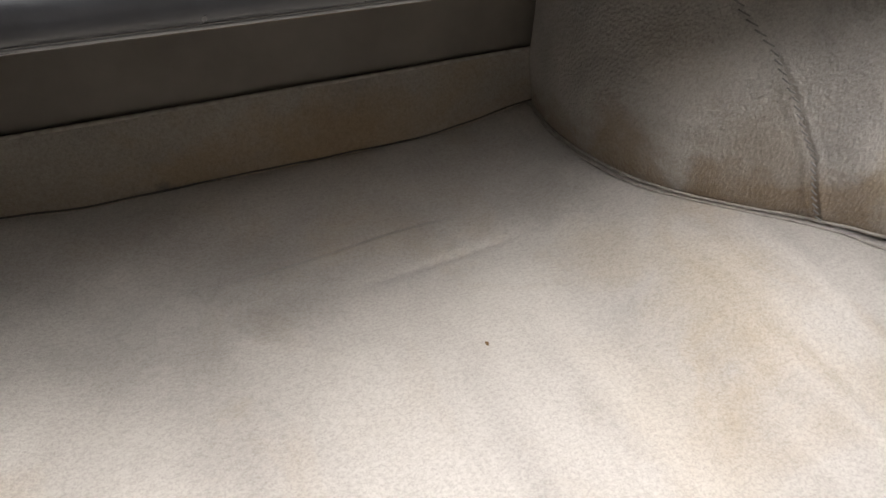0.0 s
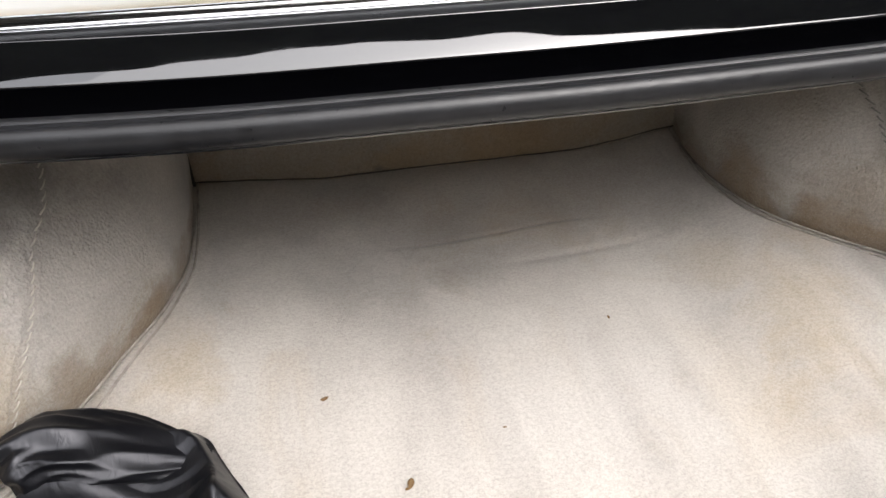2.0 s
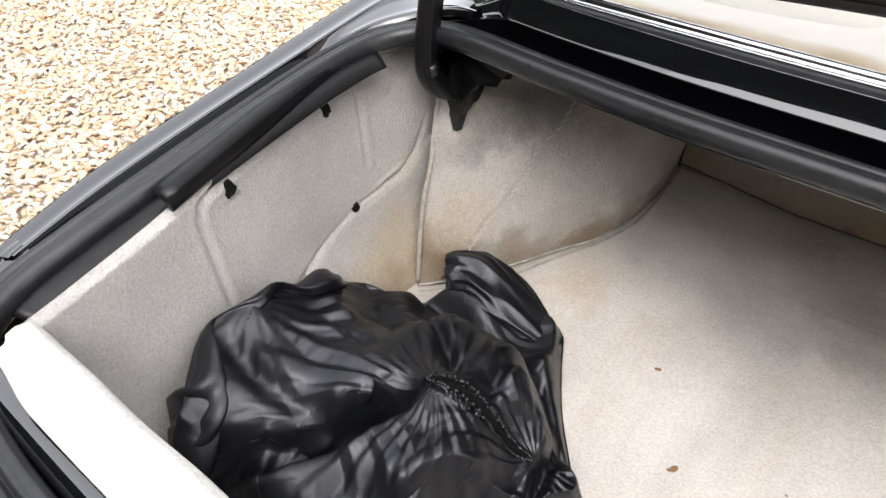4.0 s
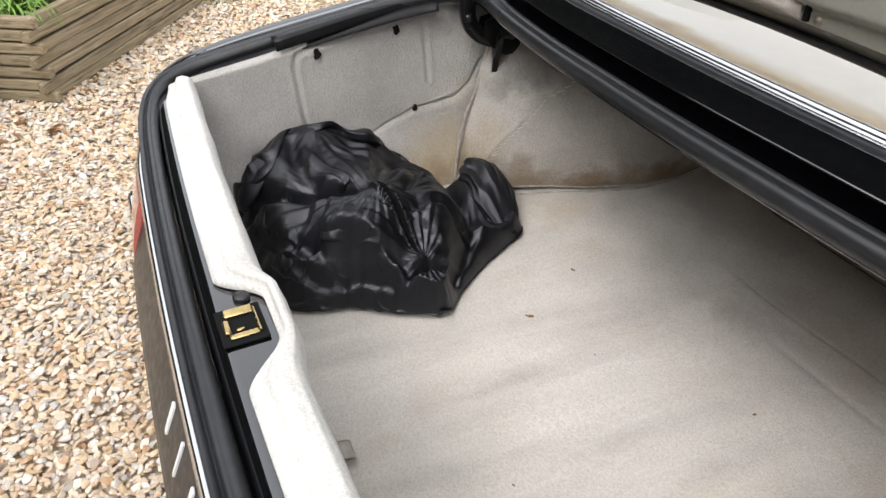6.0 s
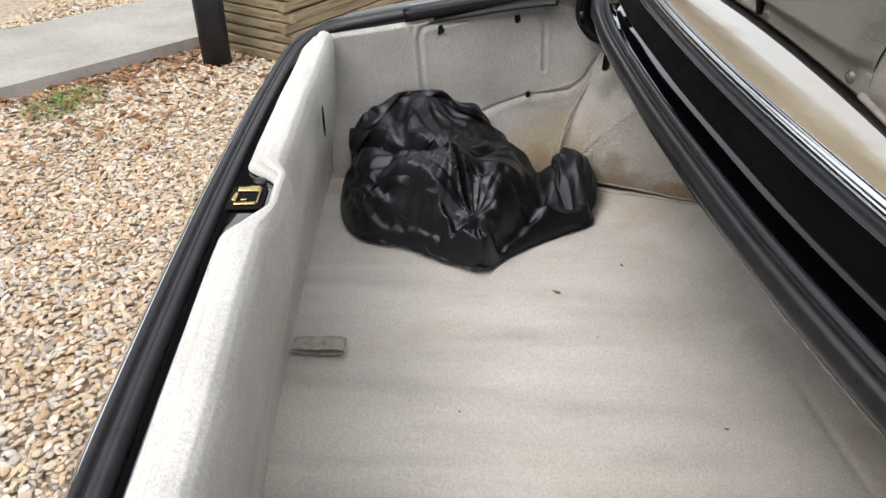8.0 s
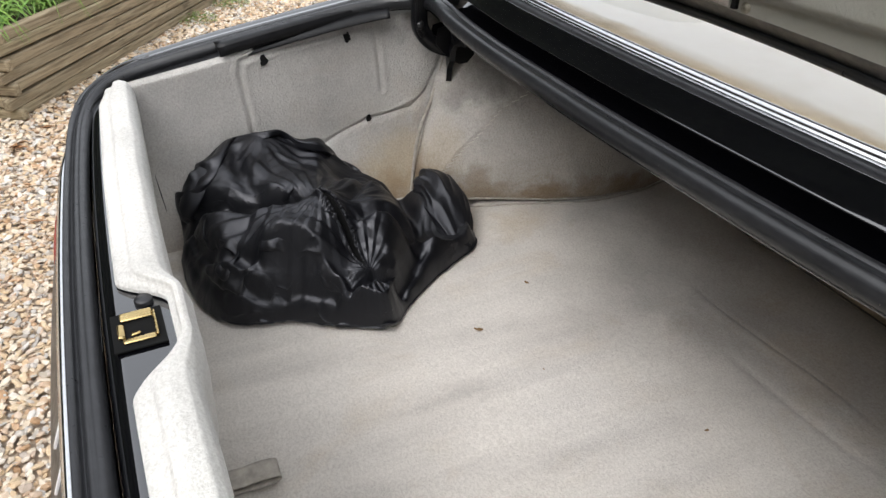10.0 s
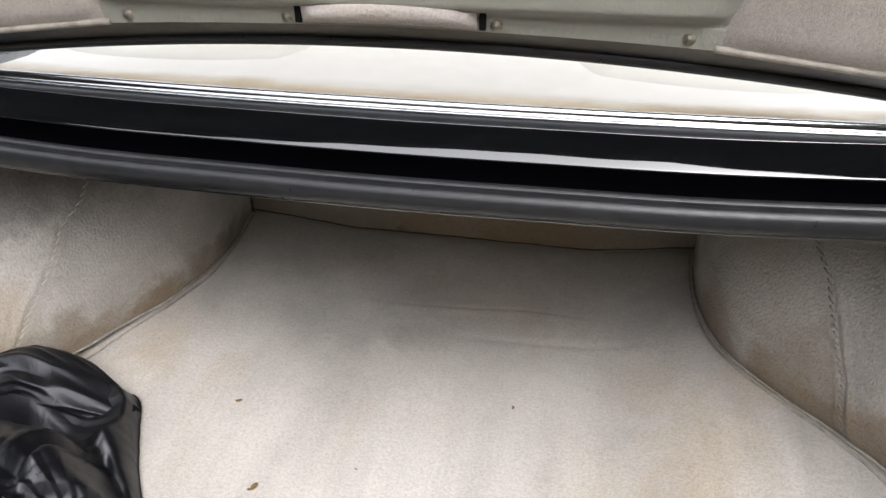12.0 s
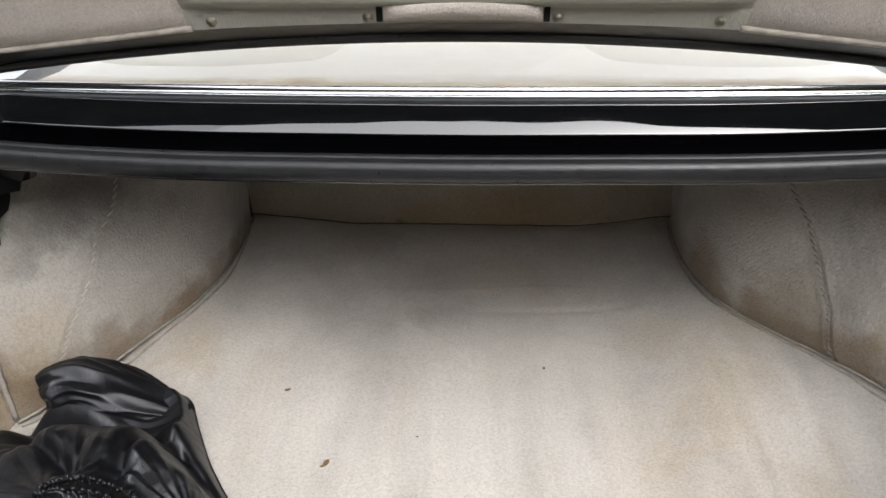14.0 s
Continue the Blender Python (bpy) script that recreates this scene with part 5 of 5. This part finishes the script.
def hem(first, last, thick, seed, lift=0.002):
    """A gathered cord along the edge of the opening."""
    n = BAG.shape[0]
    line = [Vector(BAG[i % n, 1]).lerp(RING[i % n], 0.5) + Vector((0, 0, lift)) for i in range(first, last, 3)]
    line = spline(line, 3 * len(line))
    part("elastic_hem", sweep(line, lambda s: circle(thick * (1 + 0.35 * math.sin(s * len(line) * 0.9) + 0.25 * n3(s * 60, seed, 0)), 8)), M_NYLON, bag, "gathered elastic hem")


hem(5, 290, 0.0021, 1)
hem(308, 592, 0.0021, 2)


def sleeve():
    """The sleeve that lies beside the bag and ends in a gathered cuff."""
    mid = spline([(-0.455, 0.640, 0.500), (-0.520, 0.648, 0.518), (-0.585, 0.655, 0.536), (-0.630, 0.652, 0.546), (-0.662, 0.640, 0.548), (-0.676, 0.632, 0.546)], 60)
    wide = spline([(0.020, 0.010, 0), (0.046, 0.026, 0), (0.056, 0.042, 0), (0.054, 0.050, 0), (0.045, 0.047, 0), (0.034, 0.038, 0)], 60)

    def f(u, v):
        inside = v > 0.86
        k = min(v / 0.86, 1.0) * 59
        i = min(int(k), 58)
        c, r = mid[i].lerp(mid[i + 1], k - i), wide[i].lerp(wide[i + 1], k - i)
        ahead = (mid[i + 1] - mid[i]).normalized()
        side = ahead.cross(Vector((0, 0, 1))).normalized()
        up = side.cross(ahead)
        a = math.tau * u
        ca, sa = math.cos(a), math.sin(a)
        reach = smooth01(0.45, 0.86, v)
        pleat = math.sin(a * 13 + 3 * n3(ca * 2, sa * 2, 5))
        size = 1 + 0.07 * pleat * reach + 0.30 * (0.13 - abs(n3(ca * 1.7 + 4, sa * 1.7, v * 2.4))) + 0.22 * (0.13 - abs(n3(ca * 1.2 - v * 2, sa * 2.6, 9 + v * 3)))
        if inside:
            q = (v - 0.86) / 0.14
            size *= 1 - 0.5 * q
            c = c - ahead * (0.030 * q)
        p = c + side * (ca * r.x * size) + up * (sa * r.y * size)
        p.z = max(p.z, floor_z(p.x, p.y) + 0.004)
        return p
    part("sleeve", grid(140, 76, f, close_u=True), M_NYLON, bag, "sleeve ending in a gathered cuff")


sleeve()

# ---- outside: ground, path, planter, bollard ----
B = Vector((-0.866, 0.5, 0))
A = Vector((-0.5, -0.866, 0))
PC = Vector((-3.0, -0.54, 0))
KERB = Vector((-2.534, -1.75, 0))
KB, KA = Vector((-0.777, 0.629, 0)), Vector((-0.629, -0.777, 0))

g = mesh([(-300, -300, -0.012), (300, -300, -0.012), (300, 300, -0.012), (-300, 300, -0.012)], [(0, 1, 2, 3)])
tagged(part("ground", g, M_BED, smooth=False), "sandy ground under loose flint gravel", "ground", kind="structure")


def slab():
    def f(u, v):
        p = KERB + KB * (-3.0 + 8.0 * u) + KA * (0.0 + 1.0 * v)
        return (p.x, p.y, 0.078 + 0.003 * n3(p.x * 2, p.y * 2, 1))
    top = grid(50, 10, f)
    bmesh.ops.recalc_face_normals(top, faces=top.faces)
    ext = bmesh.ops.extrude_face_region(top, geom=top.faces[:])
    for v in ext["geom"]:
        if isinstance(v, bmesh.types.BMVert):
            v.co.z = -0.05
    bmesh.ops.recalc_face_normals(top, faces=top.faces)
    return top


tagged(part("pavement", slab(), M_CONCRETE, smooth=False), "weathered grey concrete path with a raised edge", "path", kind="structure")


def stone_shape(level):
    bm = bmesh.new()
    bmesh.ops.create_icosphere(bm, subdivisions=level, radius=1.0)
    bm.verts.ensure_lookup_table()
    v = np.array([q.co[:] for q in bm.verts])
    f = np.array([[q.index for q in p.verts] for p in bm.faces])
    bm.free()
    return v, f


def gravel(name, places, sizes, level, seed):
    rng = np.random.default_rng(seed)
    v, f = stone_shape(level)
    k, n = len(v), len(places)
    ang = rng.uniform(0, np.pi * 2, n)
    tilt = rng.uniform(-0.45, 0.45, (n, 2))
    sc = np.stack([rng.uniform(0.75, 1.25, n), rng.uniform(0.55, 0.95, n), rng.uniform(0.28, 0.52, n)], 1) * sizes[:, None]
    jit = 1 + rng.uniform(-0.27, 0.27, (n, k, 1))
    p = v[None] * jit * sc[:, None]
    z = p[..., 2] + p[..., 0] * tilt[:, None, 0] + p[..., 1] * tilt[:, None, 1]
    x = p[..., 0] * np.cos(ang)[:, None] - p[..., 1] * np.sin(ang)[:, None]
    y = p[..., 0] * np.sin(ang)[:, None] + p[..., 1] * np.cos(ang)[:, None]
    out = np.stack([x + places[:, 0:1], y + places[:, 1:2], z + rng.uniform(-0.004, 0.012, (n, 1))], -1).reshape(-1, 3)
    faces = (f[None] + (np.arange(n) * k)[:, None, None]).reshape(-1, 3)
    me = bpy.data.meshes.new(name)
    me.vertices.add(len(out))
    me.vertices.foreach_set("co", out.ravel())
    me.loops.add(faces.size)
    me.loops.foreach_set("vertex_index", faces.ravel())
    me.polygons.add(len(faces))
    me.polygons.foreach_set("loop_start", np.arange(len(faces)) * 3)
    me.polygons.foreach_set("use_smooth", np.zeros(len(faces), bool))
    me.update()
    me.materials.append(M_GRAVEL)
    return tagged(new(name, me), "loose tan, cream and grey flint gravel", "gravel", kind="stuff")


def spread(x0, x1, y0, y1, step, seed):
    rng = np.random.default_rng(seed)
    gx, gy = np.meshgrid(np.arange(x0, x1, step), np.arange(y0, y1, step))
    p = np.stack([gx.ravel(), gy.ravel()], 1) + rng.uniform(-0.5, 0.5, (gx.size, 2)) * step
    far = np.hypot(p[:, 0] + 0.3, p[:, 1])
    side = (p - np.array(KERB[:2])) @ np.array(KA[:2])
    free = ~((np.abs(p[:, 0]) < 0.72) & (p[:, 1] > 0.25)) & ~((side > 0.0) & (side < 1.0))
    q = p - np.array(PC[:2])
    inside = ((q @ np.array(A[:2])) > 0.03) & ((q @ np.array(A[:2])) < 0.55) & ((q @ np.array(B[:2])) > 0.03) & ((q @ np.array(B[:2])) < 3.4)
    c = (p - np.array((-5.49, 1.245))) @ np.array(((0.6626, -0.749), (0.749, 0.6626)))
    free &= ~((np.abs(c[:, 0]) < 0.33) & (np.abs(c[:, 1]) < 0.33))
    return p[free & ~inside], far[free & ~inside]


pts, far = spread(-2.6, 1.0, -2.0, 2.6, 0.0150, 3)
near_set = pts[far < 2.1]
gravel("gravel", near_set, np.random.default_rng(5).uniform(0.0075, 0.0160, len(near_set)), 1, 6)
pts, far = spread(-6.2, 0.8, -2.6, 4.6, 0.0215, 4)
mid = pts[(far >= 2.1) & (far < 3.3) & (pts[:, 0] < -0.9)]
gravel("gravel", mid, np.random.default_rng(7).uniform(0.011, 0.021, len(mid)), 1, 8)
pts, far = spread(-6.6, 0.6, -2.6, 5.2, 0.0235, 14)
mid = pts[(far >= 3.3) & (far < 6.6) & (pts[:, 0] < -0.6)]
gravel("gravel", mid, np.random.default_rng(17).uniform(0.012, 0.022, len(mid)), 0, 18)

# rusty cover in the drive
cover = thing("manhole_cover", "rusty cast iron manhole cover set in the gravel", "manhole cover", (-5.49, 1.245, 0.0))
SET = pose(-5.49, 1.245, 0.0, 0, 0, 48.5)
bm = box((0.64, 0.64, 0.05), (0, 0, 0.008), 0.006)
bmesh.ops.transform(bm, matrix=SET, verts=bm.verts)
part("plate", bm, M_RUST, cover)
studs = []
for i in range(14):
    for j in range(14):
        studs.append(box((0.030, 0.013, 0.008), (-0.286 + 0.044 * i, -0.286 + 0.044 * j, 0.036), 0, (0, 0, 90 * ((i + j) % 2))))
bm = join(*studs)
bmesh.ops.transform(bm, matrix=SET, verts=bm.verts)
part("tread_pattern", bm, M_RUST, cover, "raised rusty chequer bars", False)

# timber planter
planter = thing("timber_planter", "weathered interlocked timber plank planter on gravel", "planter", PC)
BH, LONG, DEEP = 0.060, 3.2, 0.57
TURN_B = math.degrees(math.atan2(B.y, B.x))
TURN_A = math.degrees(math.atan2(A.y, A.x))
board_meshes = {}


def board(length, centre, turn, seed):
    key = round(length, 2)
    if key not in board_meshes:
        bm = box((length, 0.044, BH - 0.008), bevel=0.006, segments=1)
        me = bpy.data.meshes.new("plank")
        bm.to_mesh(me)
        bm.free()
        me.materials.append(M_TIMBER)
        board_meshes[key] = me
    ob = new("plank", board_meshes[key])
    rng = random.Random(seed)
    ob.matrix_basis = pose(*centre, rng.uniform(-0.8, 0.8), rng.uniform(-0.25, 0.25), turn + rng.uniform(-0.4, 0.4))
    return place_under(ob, planter)


for row in range(7):
    z = BH * (row + 0.5) + 0.004
    over = 0.05 if row % 2 else 0.0
    under = 0.05 - over
    for k, off in enumerate((0.0, DEEP)):
        c = PC + A * off + B * (LONG / 2 - over / 2)
        board(LONG + over, (c.x, c.y, z), TURN_B, row * 7 + k)
    for k, off in enumerate((0.0, LONG)):
        c = PC + B * off + A * (DEEP / 2 - under / 2)
        board(DEEP + under, (c.x, c.y, z), TURN_A, row * 7 + k + 3)
soil = grid(12, 6, lambda u, v: tuple(PC + B * (0.03 + (LONG - 0.06) * u) + A * (0.03 + (DEEP - 0.06) * v) + Vector((0, 0, 0.37 + 0.02 * n3(u * 9, v * 5)))))
part("soil", soil, M_SOIL, planter, "dark potting soil")


def blade(root, heading, length, width, lift, rng):
    pts = []
    for i in range(7):
        s = i / 6
        r = length * (s - 0.15 * s * s)
        z = lift * length * (1.5 * s - 1.6 * s * s)
        pts.append(root + Vector((math.cos(heading) * r, math.sin(heading) * r, z)))
    side = Vector((-math.sin(heading), math.cos(heading), 0.2))
    vs, fs = [], []
    for i, p in enumerate(pts):
        w = width * (1 - (i / 6) ** 2) + 0.0006
        vs += [p - side * w, p + Vector((0, 0, -w * 0.5)), p + side * w]
    for i in range(6):
        fs += [(i * 3, i * 3 + 1, i * 3 + 4, i * 3 + 3), (i * 3 + 1, i * 3 + 2, i * 3 + 5, i * 3 + 4)]
    return vs, fs


def tuft(name, label, root, count, length, width, lift, material, seed, kind="", category="plant"):
    rng = random.Random(seed)
    vs, fs = [], []
    for _ in range(count):
        r = root + Vector((rng.gauss(0, 0.03), rng.gauss(0, 0.03), 0))
        v, f = blade(r, rng.uniform(0, math.tau), length * rng.uniform(0.5, 1.1), width * rng.uniform(0.7, 1.2), lift * rng.uniform(0.6, 1.4), rng)
        fs += [tuple(i + len(vs) for i in q) for q in f]
        vs += v
    return tagged(part(name, mesh(vs, fs), material), label, category, kind=kind)


top = Vector((0, 0, 0.38))
for k, (b, a) in enumerate(((0.12, 0.16), (0.22, 0.34), (0.30, 0.18), (0.45, 0.30), (0.62, 0.14), (0.85, 0.25), (1.15, 0.12), (1.5, 0.2))):
    tuft("strap_leaf_plant", "bright green strap-leaved plant arching over the planter", PC + B * b + A * a + top, 34, 0.30, 0.007, 0.9, M_BLADE, 20 + k)


def feathery(root, seed, spread_r=0.22, count=700, height=0.25):
    rng = random.Random(seed)
    vs, fs = [], []
    for _ in range(count):
        stem = rng.uniform(0, math.tau)
        r = spread_r * math.sqrt(rng.random())
        c = root + Vector((math.cos(stem) * r, math.sin(stem) * r, height * rng.random() * (1 - 0.6 * r / spread_r)))
        h, w = rng.uniform(0.012, 0.028), rng.uniform(0.003, 0.006)
        a, t = rng.uniform(0, math.tau), rng.uniform(-0.8, 0.8)
        d = Vector((math.cos(a) * math.cos(t), math.sin(a) * math.cos(t), math.sin(t)))
        s = d.cross(Vector((0.3, 0.2, 1))).normalized()
        i = len(vs)
        vs += [c, c + d * h * 0.5 + s * w, c + d * h, c + d * h * 0.5 - s * w]
        fs.append((i, i + 1, i + 2, i + 3))
    return mesh(vs, fs)


ferns = join(*[feathery(PC + B * b + A * a + top, 40 + k) for k, (b, a) in enumerate(((0.62, 0.2), (0.85, 0.22), (1.15, 0.3), (1.6, 0.25), (2.1, 0.3), (2.6, 0.25)))])
tagged(part("feathery_plants", ferns, M_FERN), "feathery light green plants growing in the planter", "plants", kind="stuff")
weeds = join(*[feathery(Vector((*p, 0.01)), 60 + k, 0.14, 260, 0.07) for k, p in enumerate(((-2.25, -1.60), (-2.40, -1.52), (-4.55, 0.48), (-4.95, 0.78), (-5.4, 0.95)))])
tagged(part("weeds", weeds, M_FERN), "low green weeds growing in the gravel", "weeds", kind="stuff")


def dead_leaves():
    rng = random.Random(9)
    vs, fs = [], []
    for _ in range(380):
        along = rng.uniform(-0.3, 1.1)
        p = KERB + KB * along + KA * -abs(rng.gauss(0.03, 0.22)) + Vector((0, 0, 0.018))
        if rng.random() < 0.25:
            p += KA * -rng.uniform(0.1, 0.9) + KB * rng.uniform(-0.5, 0.3)
        a, l, w = rng.uniform(0, math.tau), rng.uniform(0.018, 0.045), rng.uniform(0.008, 0.018)
        d, s = Vector((math.cos(a), math.sin(a), rng.uniform(-0.3, 0.3))), Vector((-math.sin(a), math.cos(a), rng.uniform(-0.3, 0.3)))
        i = len(vs)
        vs += [p - d * l, p + s * w + Vector((0, 0, 0.006)), p + d * l, p - s * w + Vector((0, 0, 0.008)), p + Vector((0, 0, -0.002))]
        fs += [(i, i + 1, i + 4), (i + 1, i + 2, i + 4), (i + 2, i + 3, i + 4), (i + 3, i, i + 4)]
    return mesh(vs, fs)


tagged(part("dead_leaves", dead_leaves(), M_DEAD), "brown dead leaves blown along the path edge", "leaves", kind="stuff")

post = thing("bollard_light", "black bollard light with pale louvres standing on gravel", "bollard", (-3.0, -0.975, 0))
part("post", lathe([(0.0, 0.0), (0.082, 0.0), (0.082, 0.44), (0.078, 0.45), (0.0, 0.45)], 28, (-3.0, -0.975, -0.01)), M_POST, post, "black painted tube")
for i in range(5):
    part("louvre", lathe([(0.055, 0.0), (0.080, 0.004), (0.080, 0.014), (0.055, 0.026)], 28, (-3.0, -0.975, 0.45 + 0.028 * i)), M_ALU, post, "pale metal louvre ring")
part("cap", lathe([(0.0, 0.03), (0.06, 0.026), (0.083, 0.012), (0.083, 0.0), (0.0, 0.0)], 28, (-3.0, -0.975, 0.59)), M_POST, post, "black cap")


# unseen tall hedge, added behind where one stands to darken the paint's reflections
def unseen_hedge_point(u, v):
    turn = 110 + 240 * u
    a = math.radians(turn)
    r = 13.0 + 0.8 * n3(u * 21, v * 5, 1)
    h = lerp(3.2, 9.5, smooth01(178, 205, turn)) + 0.20 * n3(u * 9, 0, 3) + 0.06 * n3(u * 46, 0, 4)
    return (r * math.cos(a) * 1.1, r * math.sin(a), -0.1 + h * v)


tagged(part("backdrop", grid(240, 14, unseen_hedge_point), plain("unseen_dark_hedge", (0.013, 0.016, 0.011), 0.9, 0, 0.2, 0.6, 4, 0.6, 6)), "unseen tall dark hedge added beyond the drive to darken the paint's reflections", "hedge", kind="structure")
